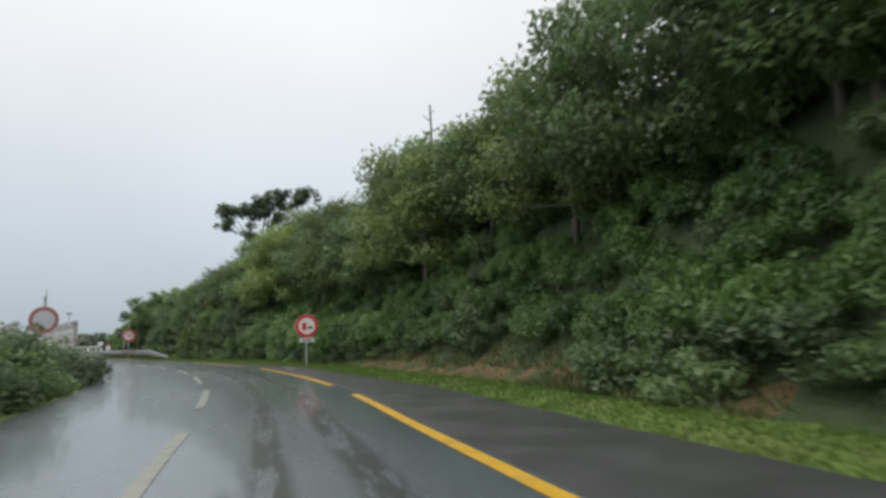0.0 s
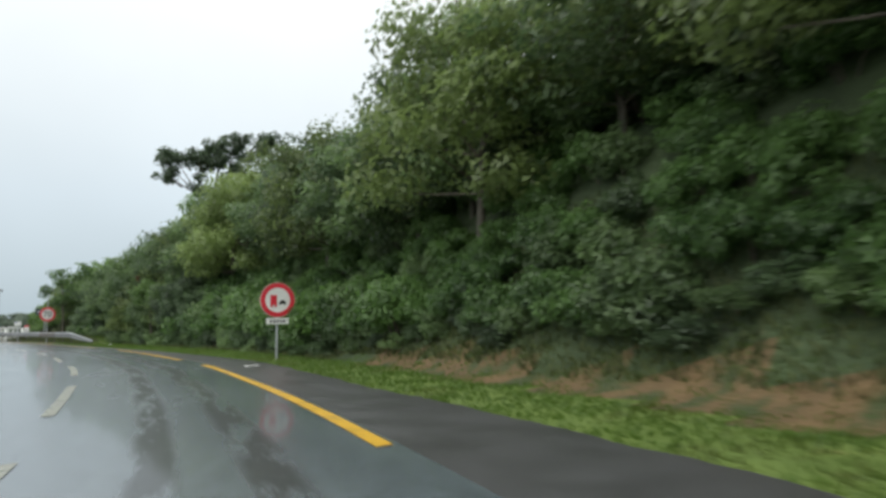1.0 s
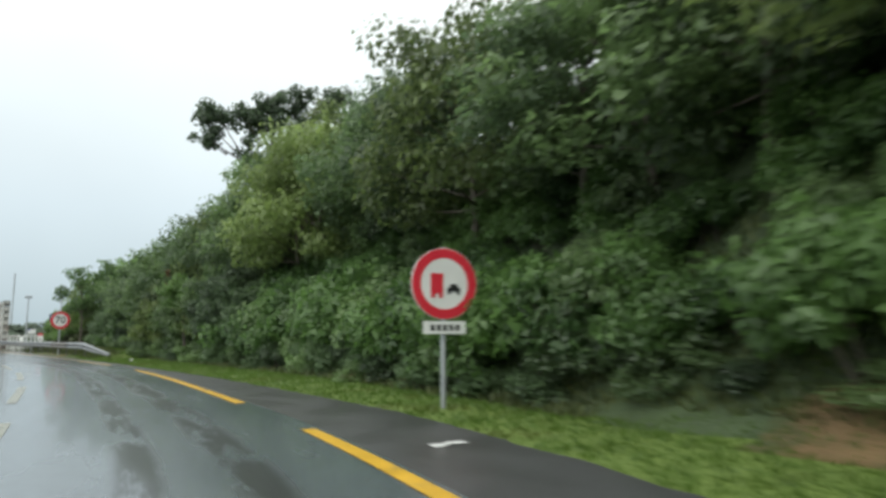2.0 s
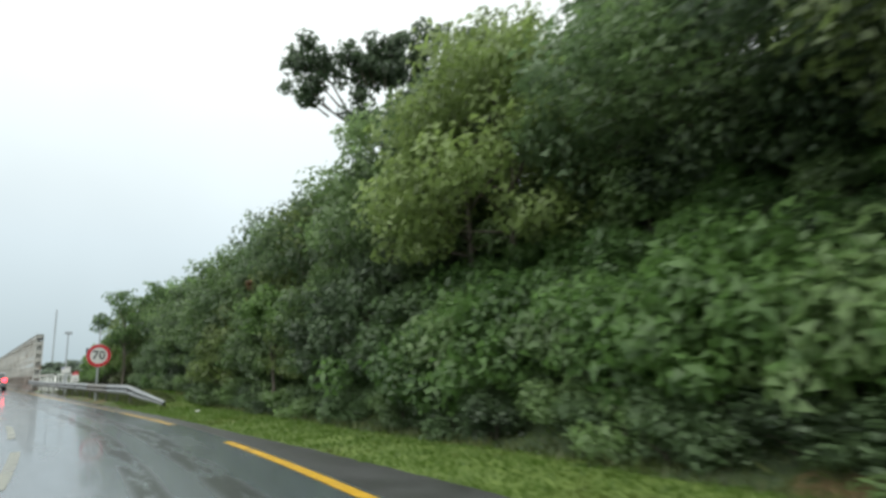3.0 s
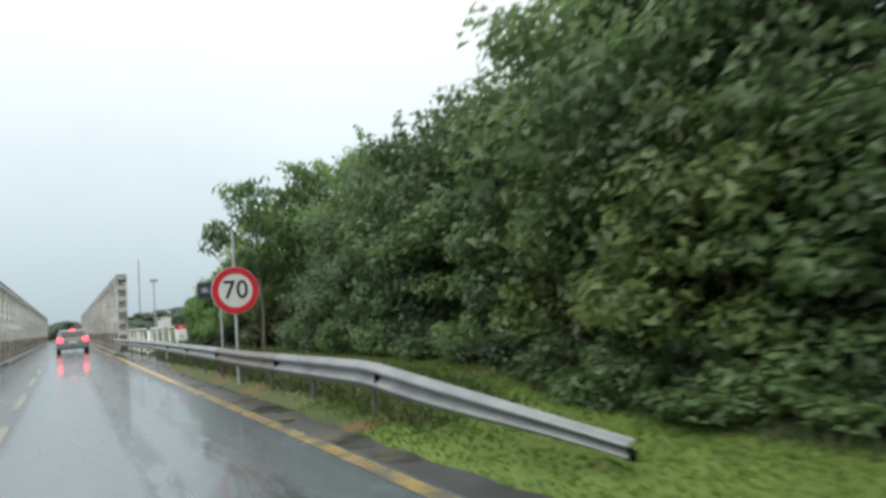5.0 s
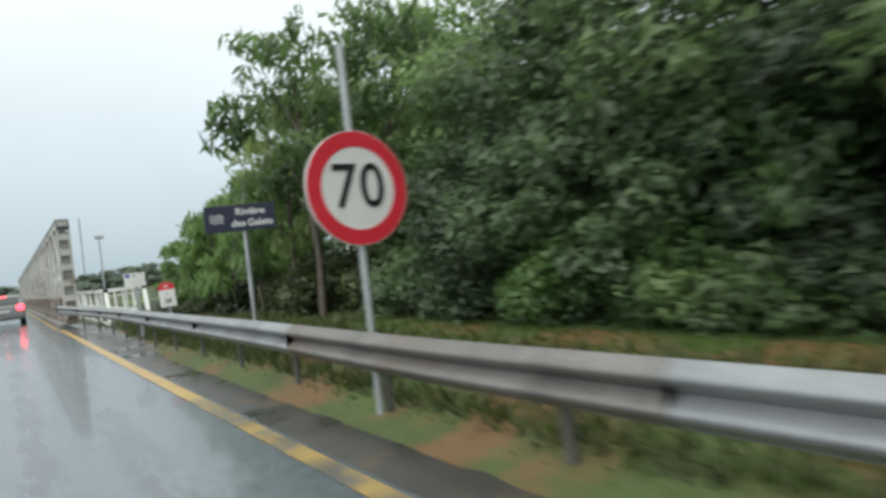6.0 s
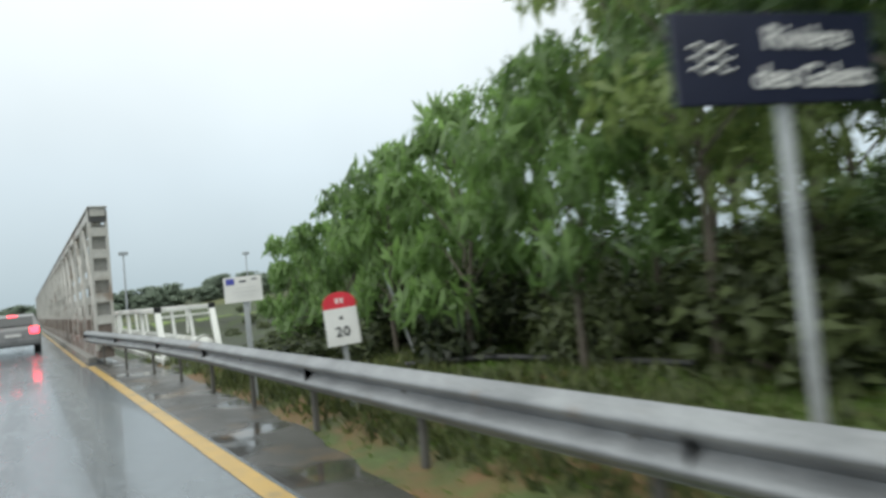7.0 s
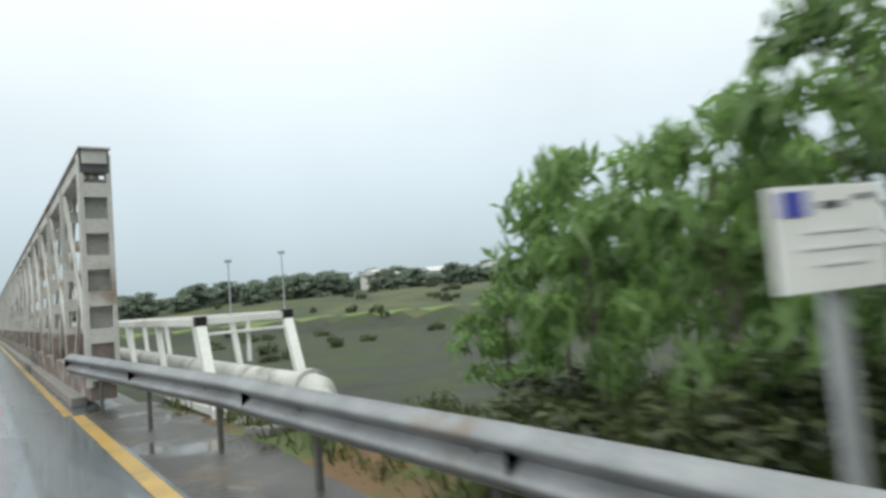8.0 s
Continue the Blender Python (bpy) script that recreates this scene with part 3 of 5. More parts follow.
def make_tree(name, label, seed, height, spread, leaf, mat, per, boughs=13, per_bough=6, crown_low=0.35, lean=0.0, category="tree", cr=0.5, corners=3, girth=1.0, droop=0.0, sprigs=4, slim=0.28, split=False):
    rng = random.Random(seed)
    root = thing(name, label, category)
    bm = bmesh.new()
    top = Vector((lean * height, 0.0, height * 0.8))
    pts = [Vector((0, 0, -0.35)), Vector((0.06, 0.04, height * 0.22)), Vector((lean * height * 0.4 - 0.04, 0.1, height * 0.5)), top]
    r = (0.022 * height + 0.02) * girth
    add_tube(bm, pts, [r * 1.3, r, r * 0.7, r * 0.2], 8)
    rows, mids = crown_boughs(rng, boughs, per_bough, spread, height * crown_low, height * 0.95, cr, droop, sprigs)
    rows = [(x + lean * z * 0.8, y, z, q) for x, y, z, q in rows]
    for x, y, z in mids:
        x += lean * z * 0.8
        st = pts[1].lerp(pts[3], min(0.95, max(0.05, z / height - rng.uniform(0.2, 0.35))))
        md = st.lerp(Vector((x, y, z)), 0.55) + Vector((0, 0, 0.05 * height * rng.uniform(-0.3, 0.9)))
        if split:
            part("branch", tube([st, md, Vector((x, y, z))], [r * 0.42, r * 0.26, r * 0.08], 5), BARK, root, smooth=True)
        else:
            add_tube(bm, [st, md, Vector((x, y, z))], [r * 0.42, r * 0.26, r * 0.08], 5)
    part("trunk", bm, BARK, root, smooth=True)
    part("crown", leaf_cloud("crown", rows, per, leaf, mat, seed, 0.2 + droop, corners, slim), mat, root)
    return root


def make_bush(name, label, seed, height, spread, leaf, mat, per, count, category="bush", cr=0.38):
    rng = random.Random(seed)
    root = thing(name, label, category)
    rows = crown_clumps(rng, count, spread, spread, height * 0.62, 0.02, cr)
    for x, y, z, q in rows[:: max(1, count // 3)][:3]:
        part("stem", tube([(x * 0.15, y * 0.15, -0.25), (x * 0.5, y * 0.5, z * 0.55), (x, y, z)], [0.03, 0.02, 0.006], 5), BARK, root, smooth=True)
    part("foliage", leaf_cloud("foliage", rows, per, leaf, mat, seed), mat, root)
    return root


rnd = random.Random(11)
TREES = [
    make_tree("bank_tree", "leafy green tree on the roadside bank", 21, 5.0, 1.9, 0.13, LEAF_MID, 60, boughs=17, per_bough=7, crown_low=0.2, girth=0.55),
    make_tree("bank_tree", "dense dark green tree on the roadside bank", 22, 5.0, 1.8, 0.125, LEAF_DARK, 60, boughs=17, per_bough=7, crown_low=0.22, girth=0.55),
    make_tree("bank_tree", "yellow-green tree on the roadside bank", 23, 5.0, 2.0, 0.13, LEAF_YELLOW, 60, boughs=17, per_bough=7, crown_low=0.22, girth=0.55),
    make_tree("bank_tree", "leafy green tree with uneven crown on the bank", 24, 5.0, 2.1, 0.135, LEAF_MID, 60, boughs=15, per_bough=8, crown_low=0.12, girth=0.55),
]
HIGH_TREES = [
    make_tree("bank_tree", "overhanging leafy green tree on the roadside bank", 26, 5.0, 2.0, 0.13, LEAF_MID, 48, boughs=14, per_bough=7, crown_low=0.3, girth=0.45, sprigs=7),
    make_tree("bank_tree", "overhanging yellow-green tree on the roadside bank", 27, 5.0, 2.0, 0.13, LEAF_YELLOW, 48, boughs=14, per_bough=7, crown_low=0.28, girth=0.45, sprigs=7),
]
EDGE_TREES = [
    make_tree("bank_tree", "small green tree at the foot of the bank", 28, 3.4, 1.3, 0.12, LEAF_MID, 72, boughs=14, per_bough=7, crown_low=0.18, cr=0.4, girth=0.6),
    make_tree("bank_tree", "small yellow-green tree at the foot of the bank", 29, 3.4, 1.35, 0.12, LEAF_YELLOW, 70, boughs=14, per_bough=7, crown_low=0.2, cr=0.4, girth=0.6),
    make_tree("bank_tree", "small dark green tree at the foot of the bank", 30, 3.4, 1.3, 0.12, LEAF_DARK, 74, boughs=14, per_bough=7, crown_low=0.24, cr=0.4, girth=0.6),
]
BUSHES = [
    make_bush("bank_bush", "dense dark green bush on the bank", 31, 2.4, 1.15, 0.11, LEAF_DARK, 130, 42),
    make_bush("bank_bush", "green bush on the roadside bank", 32, 2.4, 1.2, 0.11, LEAF_MID, 130, 42),
    make_bush("bank_bush", "bright green creeper-covered bush on the bank", 33, 2.0, 1.3, 0.10, LEAF_VINE, 140, 46),
]
MOUNDS = [
    make_bush("creeper_mound", "bright green creeper mound on the lower bank", 34, 1.1, 0.85, 0.1, LEAF_VINE, 105, 34, cr=0.3),
    make_bush("creeper_mound", "leafy creeper mound on the lower bank", 35, 1.1, 0.9, 0.1, LEAF_VINE, 100, 30, cr=0.34),
    make_bush("creeper_mound", "dull green creeper mound on the lower bank", 36, 1.1, 0.85, 0.1, LEAF_MID, 105, 34, cr=0.3),
]
SHRUBS = [
    make_bush("shrub", "low dark green shrub at the foot of the bank", 41, 1.0, 0.6, 0.09, LEAF_DARK, 70, 24, cr=0.24),
    make_bush("shrub", "low green shrub at the foot of the bank", 42, 0.9, 0.65, 0.09, LEAF_MID, 70, 24, cr=0.24),
]


SCRUB = [
    make_bush("scrub_bush", "dull olive scrub bush beside the river bed", 37, 1.2, 0.7, 0.11, LEAF_SCRUB, 60, 24, cr=0.28),
    make_bush("scrub_bush", "dark dull scrub bush beside the river bed", 38, 1.0, 0.75, 0.11, LEAF_SCRUB, 60, 22, cr=0.3),
]


def plant(src, x, y, sx, sz, group, sink=0.1):
    m = Matrix.Translation((x, y, ground_z(x, y) - sink)) @ Matrix.Rotation(rnd.uniform(0, 6.28), 4, "Z")
    ob = copy_thing(src, m)
    ob.scale = (sx, sx, sz)
    tagged(ob, group=group)
    return ob


def canopy(y, d):
    """Height of the tree tops in the row that stands d behind the foot of the bank."""
    front = float(np.interp(y, [-15, 4, 9, 14, 20, 26, 30, 36, 42, 46, 50, 54, 58], [7.3, 7.2, 7.5, 7.6, 7.0, 7.35, 8.0, 7.8, 7.15, 6.3, 5.75, 5.4, 5.1]))
    return front + float(np.interp(d, [2.1, 4.4, 7.0], [0.0, 1.2, 1.8]))


def creeper_top(y):
    """Height of the creeper that covers the lower bank."""
    return float(np.interp(y, [-10, 2, 10, 18, 26, 34, 40], [1.7, 1.75, 1.7, 2.0, 2.35, 2.3, 1.6]))


def fill_bank():
    y = -10.0
    while y < 57.5:
        bx = bank_x(y)
        for d in (2.4 if y < 34 else 2.1, 4.5, 7.0):
            if d > 6 and (y > 27 or y < 12) or d > 4 and rnd.random() < (0.15 if 27 < y < 37 else 0.4) or d > 4 and 19 < y < 27 and rnd.random() < 0.5:
                continue
            yy = y + rnd.uniform(-0.7, 0.7)
            x = bx + d + rnd.uniform(-0.5, 0.5)
            h = canopy(yy, d) * rnd.uniform(0.9, 1.05) - ground_z(x, yy)
            if d > 3:
                src = rnd.choice(HIGH_TREES)
            else:
                src = rnd.choices(TREES, (2, 0.6, 4, 2) if 8 < y < 24 else (3, 0.8, 3, 2) if y < 35 else (3, 3, 1, 2))[0]
            plant(src, x, yy, rnd.uniform(0.85, 1.15), max(0.4, h / 5.2), "trees on the bank", 0.2)
        y += 1.8
    y = 33.0
    while y < 57.0:
        x = bank_x(y) + rnd.uniform(0.6, 1.2)
        top = float(np.interp(y, [33, 36, 46, 57], [2.6, 3.6, 3.5, 3.0])) * rnd.uniform(0.8, 1.1)
        plant(rnd.choices(EDGE_TREES, (3, 1, 3))[0], x, y, rnd.uniform(0.75, 1.0), (top - ground_z(x, y)) / 3.5, "small trees at the foot of the bank", 0.15)
        y += rnd.uniform(1.0, 1.6)
    y = -9.0
    while y < 57.5:
        bx = bank_x(y)
        if y < 35:
            bare = 0.12 * sstep(1, 4, y) * (1 - sstep(17, 20, y))
            for d, over in ((1.0, -0.35), (1.5, 0.0), (2.0, 0.35), (2.5, 0.7)):
                x, yy = bx + d + bare + rnd.uniform(-0.25, 0.25), y + rnd.uniform(-0.4, 0.4)
                tall = creeper_top(yy) + over - ground_z(x, yy) + rnd.uniform(-0.2, 0.3)
                k = min(1.3, max(0.6, tall / 1.02))
                plant(rnd.choices(MOUNDS, (3, 3, 2 if y > 0 else 6))[0], x, yy, k * rnd.uniform(0.85, 1.1), k, "creeper mounds on the bank")
        for d, tall in ((3.0, 1.2), (3.7, 1.4), (4.6, 1.6), (5.8, 1.6)) if y < 35 else ((1.75, 0.9), (3.1, 1.4)):
            if rnd.random() < 0.15:
                continue
            src, base = (MOUNDS[2], 1.02) if rnd.random() < 0.6 else (BUSHES[0], 2.23)
            plant(src, bx + d + rnd.uniform(-0.3, 0.3), y + rnd.uniform(-0.4, 0.4), rnd.uniform(0.7, 0.95) * (1.2 if base < 2 else 1.0), tall * rnd.uniform(0.8, 1.2) / base, "bushes on the bank")
        y += 0.8 if y < 34 else 1.1
    y = -8.0
    while y < 57.0:
        bare = 3 < y < 18.5
        plant(rnd.choice(SHRUBS), bank_x(y) + rnd.uniform(0.15, 0.75) + (0.4 if bare else 0.0), y, rnd.uniform(0.5, 0.7) if bare else rnd.uniform(0.6, 1.1), rnd.uniform(0.3, 0.6) if bare else rnd.uniform(0.4, 0.8), "shrubs at the foot of the bank", 0.05)
        y += rnd.uniform(0.35, 0.75)
    for y, top in ((51.2, 2.3), (52.3, 2.0), (53.6, 1.7)):
        x = bank_x(y) + 0.7
        plant(BUSHES[2], x, y, 0.75, (top - ground_z(x, y)) / 1.86, "bushes on the bank")


fill_bank()
bright = make_tree("bank_tree", "slender bright green tree standing among the bank trees", 39, 3.3, 0.62, 0.1, LEAF_FRESH, 60, boughs=7, per_bough=6, crown_low=0.62, cr=0.3, girth=0.5, sprigs=2)
bright.matrix_world = Matrix.Translation((11.25, 39.3, ground_z(11.25, 39.3) - 0.1))
tagged(bright, group="trees on the bank")

# ---- dark tree that stands out over the bank ----
def umbrella_tree():
    """Flat-topped dark tree in two lobes, its trunk hidden in the thicket."""
    root = thing("dark_tree", "dark flat-topped tree standing out above the bank", "tree", Matrix.Translation((13.95, 38.15, 2.68)) @ Matrix.Scale(1.04, 4))
    rng = random.Random(52)
    rows = []
    for cx, cy, cz, rx, rz, count in ((-2.5, 0.3, 5.6, 0.45, 0.3, 9), (-1.9, 0.2, 6.5, 0.75, 0.3, 16), (-1.0, 0.1, 6.6, 0.6, 0.3, 11), (-0.9, 0.0, 5.2, 0.35, 0.4, 8), (-0.3, 0.0, 6.6, 0.6, 0.45, 14), (0.6, 0.0, 6.2, 0.8, 0.5, 14), (1.6, 0.0, 6.8, 0.9, 0.5, 14), (0.4, 0.0, 7.2, 0.9, 0.3, 18), (1.6, -0.2, 7.7, 1.1, 0.28, 22), (2.9, -0.3, 7.9, 0.8, 0.3, 14)):
        for _ in range(count):
            rows.append((cx + rng.uniform(-rx, rx), cy + rng.uniform(-rx, rx), cz + rng.uniform(-rz, rz), rng.uniform(0.2, 0.36)))
    bm = bmesh.new()
    add_tube(bm, [(0, 0, -0.4), (0.05, 0, 2.5), (-0.1, 0, 4.6), (0.0, -0.4, 6.4)], [0.15, 0.1, 0.07, 0.03], 8)
    for cx, cy, cz in ((-2.4, 0.3, 5.6), (-1.9, 0.2, 6.4), (1.6, -0.2, 7.6), (2.8, -0.3, 7.8)):
        add_tube(bm, [(-0.05, 0, 3.8), (cx * 0.5, cy * 0.5, 5.0), (cx, cy, cz)], [0.05, 0.035, 0.012], 6)
    for x, y, z, q in rows[::3]:
        add_tube(bm, [(x * 0.7, y * 0.7, z - 0.5), (x, y, z)], [0.03, 0.01], 5)
    part("trunk", bm, BARK, root, smooth=True)
    part("crown", leaf_cloud("crown", rows, 62, 0.15, LEAF_DARK, 53), LEAF_DARK, root)


umbrella_tree()

def dead_tree():
    """Bare weathered stem with broken stubs above the thicket."""
    g = ground_z(13.5, 18.6)
    root = thing("dead_tree", "bare grey dead tree stem above the thicket", "tree", Matrix.Translation((13.5, 18.6, g)))
    h = 10.75 - g
    part("trunk", tube([(0, 0, -0.3), (0.05, 0, h * 0.5), (0.0, 0.05, h)], [0.1, 0.06, 0.035], 8), BARK, root, smooth=True)
    for z, dx, dy, up in ((h - 0.35, 0.25, 0.1, 0.2), (h - 0.75, -0.35, 0.1, 0.3), (h - 1.2, 0.4, -0.2, 0.35), (h - 1.6, -0.5, 0.0, 0.45)):
        part("stub", tube([(0, 0, z), (dx * 0.6, dy * 0.6, z + up * 0.4), (dx, dy, z + up)], [0.025, 0.018, 0.008], 6), BARK, root)


dead_tree()

# ---- trees and scrub beside the guard rail, before the river ----
AIRY = [
    make_tree("roadside_tree", "airy light green tree beside the guard rail", 61, 5.2, 1.7, 0.16, LEAF_FRESH, 27, boughs=10, per_bough=5, split=True, crown_low=0.38, cr=0.36, corners=4, girth=0.42, droop=0.5, sprigs=8, slim=0.2),
    make_tree("roadside_tree", "thin-stemmed green tree beside the guard rail", 62, 5.2, 1.6, 0.16, LEAF_FRESH, 27, boughs=10, per_bough=5, split=True, crown_low=0.4, cr=0.36, corners=4, girth=0.4, droop=0.5, sprigs=8, slim=0.2),
    make_tree("roadside_tree", "thin-stemmed yellow-green tree beside the guard rail", 63, 5.2, 1.6, 0.16, LEAF_YELLOW, 27, boughs=10, per_bough=5, split=True, crown_low=0.36, cr=0.36, corners=4, girth=0.4, droop=0.5, sprigs=8, slim=0.2),
    make_tree("roadside_tree", "sparse green tree beside the guard rail", 64, 5.2, 1.7, 0.16, LEAF_MID, 27, boughs=10, per_bough=5, split=True, crown_low=0.34, cr=0.36, corners=4, girth=0.4, droop=0.5, sprigs=8, slim=0.2),
]
SAPLINGS = [
    make_tree("sapling", "drooping light green sapling beside the guard rail", 65, 2.8, 0.85, 0.16, LEAF_FRESH, 15, boughs=8, per_bough=5, split=True, crown_low=0.36, cr=0.24, corners=4, girth=0.4, droop=0.7, sprigs=9, slim=0.17),
    make_tree("sapling", "drooping green sapling beside the guard rail", 66, 2.8, 0.8, 0.16, LEAF_FRESH, 15, boughs=8, per_bough=5, split=True, crown_low=0.34, cr=0.24, corners=4, girth=0.4, droop=0.7, sprigs=9, slim=0.17),
    make_tree("sapling", "drooping dull green sapling beside the guard rail", 67, 2.8, 0.85, 0.16, LEAF_MID, 16, boughs=8, per_bough=5, split=True, crown_low=0.32, cr=0.24, corners=4, girth=0.4, droop=0.7, sprigs=7, slim=0.17),
]
for x, y, sx, top in ((11.05, 58.7, 1.05, 5.6), (11.25, 60.3, 0.7, 4.8),
                      (12.6, 58.4, 0.85, 5.9), (12.4, 60.0, 0.8, 5.6), (12.2, 61.6, 0.75, 5.2), (12.2, 63.2, 0.62, 3.9),
                      (13.9, 59.0, 1.05, 6.4), (13.8, 61.6, 0.9, 5.6), (13.9, 65.0, 0.75, 4.4), (15.6, 60.5, 1.1, 6.6), (15.8, 63.4, 1.0, 5.6), (17.4, 62.0, 1.1, 6.0)):
    plant(rnd.choices(AIRY, (3, 3, 2, 1))[0], x, y, sx, (top - ground_z(x, y)) / 5.15, "trees beside the guard rail", 0.15)
for x, y, sx, top in ((11.0, 61.4, 1.0, 3.4), (10.95, 63.0, 0.95, 3.1), (10.95, 64.6, 0.95, 3.2), (11.0, 66.0, 0.9, 2.9), (10.75, 67.9, 0.62, 2.35), (10.7, 66.8, 0.6, 2.3), (11.9, 70.2, 0.7, 1.5),
                      (12.2, 64.8, 1.2, 3.8), (12.3, 66.3, 1.1, 3.5), (12.5, 67.9, 1.0, 2.95), (12.0, 69.3, 0.9, 2.75),
                      (14.2, 68.4, 1.1, 3.2), (13.2, 69.6, 0.9, 2.3)):
    plant(rnd.choices(SAPLINGS, (3, 3, 2))[0], x, y, sx, (top - ground_z(x, y)) / 2.8, "saplings beside the guard rail", 0.1)
for x, y, top in ((13.0, 57.6, 2.9), (14.3, 58.4, 2.8), (14.8, 59.8, 2.4), (15.0, 61.3, 2.1), (15.6, 62.6, 1.8), (16.4, 64.0, 1.7), (16.8, 61.0, 2.4), (18.2, 63.2, 2.0)):
    plant(BUSHES[0 if y > 62 else 1], x, y, 0.95, (top - ground_z(x, y)) / 2.23, "bushes beside the guard rail")
for k in range(34):
    y = 57.5 + 0.27 * k + rnd.uniform(-0.3, 0.3)
    plant(rnd.choice(SCRUB), rnd.choice((11.4, 12.0, 12.8, 13.8, 15.2)) + rnd.uniform(-0.3, 0.3), y, rnd.uniform(0.9, 1.3), rnd.uniform(0.7, 1.2), "scrub beside the guard rail")
for ob in TREES + HIGH_TREES + EDGE_TREES + AIRY + SAPLINGS:
    for o in (*ob.children_recursive, ob):
        bpy.data.objects.remove(o)


# ---- guard rail ----
def rail_at(y):
    """x and height of the rail's top along y."""
    x = float(np.interp(y, [43.4, 47.0, 52, 67, 70.5, 76.4], [9.6, 9.24, 9.1, 9.12, 9.02, 8.3]))
    return x, float(np.interp(y, [43.4, 47.0, 53, 56, 70, 76.4], [0.27, 0.71, 0.715, 0.735, 0.745, 0.86]))


def rail_profile():
    """Profile of a two-wave beam: depth towards the road and height."""
    return [(0.02 - 0.048 * (1 - math.cos(4 * math.pi * k / 28)) ** 0.8, -0.31 * k / 28) for k in range(29)]


def build_rail():
    root = thing("guard_rail", "galvanised steel guard rail with two-wave beam", "guard rail")
    cuts = [43.4, 46.8, 50.4, 54.9, 58.9, 62.9, 66.9, 70.2, 73.3, 76.4]
    for y0, y1 in zip(cuts, cuts[1:]):
        bm = bmesh.new()
        n = 9
        rings = []
        for i in range(n):
            y = y0 + (y1 - 0.004 - y0) * i / (n - 1)
            x, z = rail_at(min(y, 76.5))
            k = 0.5 + 0.5 * sstep(43.4, 46.4, y)
            front = [bm.verts.new((x + u, y, z + v * k)) for u, v in rail_profile()]
            back = [bm.verts.new((x + u + 0.004, y, z + v * k - 0.006)) for u, v in reversed(rail_profile())]
            rings.append(front + back)
        k = len(rings[0])
        for a, b in zip(rings, rings[1:]):
            for j in range(k):
                bm.faces.new((a[j], a[(j + 1) % k], b[(j + 1) % k], b[j]))
        bm.faces.new(rings[0][::-1])
        bm.faces.new(rings[-1])
        bmesh.ops.recalc_face_normals(bm, faces=bm.faces)
        part("beam", bm, GALV if y0 != 50.4 else GALV_OLD, root, "" if y0 != 50.4 else "dull rust-stained beam section", smooth=True)
    y = 47.2
    while y < 76.0:
        x, z = rail_at(y)
        bm = add_box(bmesh.new(), (0.045, 0.065, z + 0.55), (x + 0.13, y, (z - 0.66) / 2), bevel=0.008)
        part("post", bm, POST_STEEL, root, "dark weathered steel post")
        part("spacer", box((0.09, 0.09, 0.18), (x + 0.09, y, z - 0.155), bevel=0.01), POST_STEEL, root)
        part("bolt", tube([(x + 0.004, y, z - 0.155), (x + 0.03, y, z - 0.155)], [0.014, 0.018], 8), POST_STEEL, root, "dark bolt head")
        y += 2.0


build_rail()


# ---- signs ----
def sign_pole(root, height, r=0.03, name="pole"):
    return part(name, tube([(0, 0.05, -0.4), (0, 0.05, height)], [r, r], 12), POLE, root, "grey metal pole", smooth=True)


def round_sign(name, label, x, y, zc, pole_top, yaw=0.0, lean=0.0, d=0.85):
    root = thing(name, label, "road sign", pose(x, y, ground_z(x, y), 0, lean, yaw))
    zc -= ground_z(x, y)
    pole_top -= ground_z(x, y)
    sign_pole(root, pole_top)
    r = d / 2
    up = Matrix.Translation((0, 0, zc))
    plate = add_disc(bmesh.new(), 0, r, 0.0, 0.02)
    plate.transform(up)
    p = part("plate", plate, SIGN_WHITE, root, "round white sign face")
    ring = add_disc(bmesh.new(), r * 0.72, r * 0.985, -0.004, 0.004)
    ring.transform(up)
    part("red_border", ring, SIGN_RED, p, "red border ring")
    return root, p, zc


s70, s70_plate, s70_z = round_sign("speed_sign", "round speed limit sign on tall grey pole", 9.17, 53.2, 1.86, 3.02, yaw=4, lean=0, d=0.92)
for digit, off in (("7", -0.125), ("0", 0.125)):
    num = text_mesh(digit, 0.5, SIGN_BLACK, 0.003, width=0.215)
    num.transform(Matrix.Translation((off, -0.006, s70_z)) @ Matrix.Rotation(radians(90), 4, "X"))
    part("numeral", num, SIGN_BLACK, s70_plate, "black painted numeral")

nt, nt_plate, nt_z = round_sign("no_overtaking_sign", "round no overtaking sign with small plate below", 8.27, 19.71, 1.46, 1.9, yaw=-14)
lorry = bmesh.new()
add_box(lorry, (0.16, 0.004, 0.24), (-0.1, -0.005, nt_z - 0.0))
add_box(lorry, (0.05, 0.004, 0.05), (-0.15, -0.005, nt_z - 0.145))
add_box(lorry, (0.05, 0.004, 0.05), (-0.05, -0.005, nt_z - 0.145))
part("lorry_symbol", lorry, SIGN_RED, nt_plate, "red lorry shape")
carsym = bmesh.new()
add_box(carsym, (0.17, 0.004, 0.05), (0.12, -0.005, nt_z - 0.07))
add_box(carsym, (0.09, 0.004, 0.04), (0.12, -0.005, nt_z - 0.025))
add_box(carsym, (0.035, 0.004, 0.03), (0.06, -0.005, nt_z - 0.11))
add_box(carsym, (0.035, 0.004, 0.03), (0.18, -0.005, nt_z - 0.11))
part("car_symbol", carsym, SIGN_BLACK, nt_plate, "black car shape")
panel = part("small_plate", box((0.55, 0.015, 0.15), (0, 0.0, nt_z - 0.52), bevel=0.004), SIGN_WHITE, nt, "small white rectangular plate")
bars = bmesh.new()
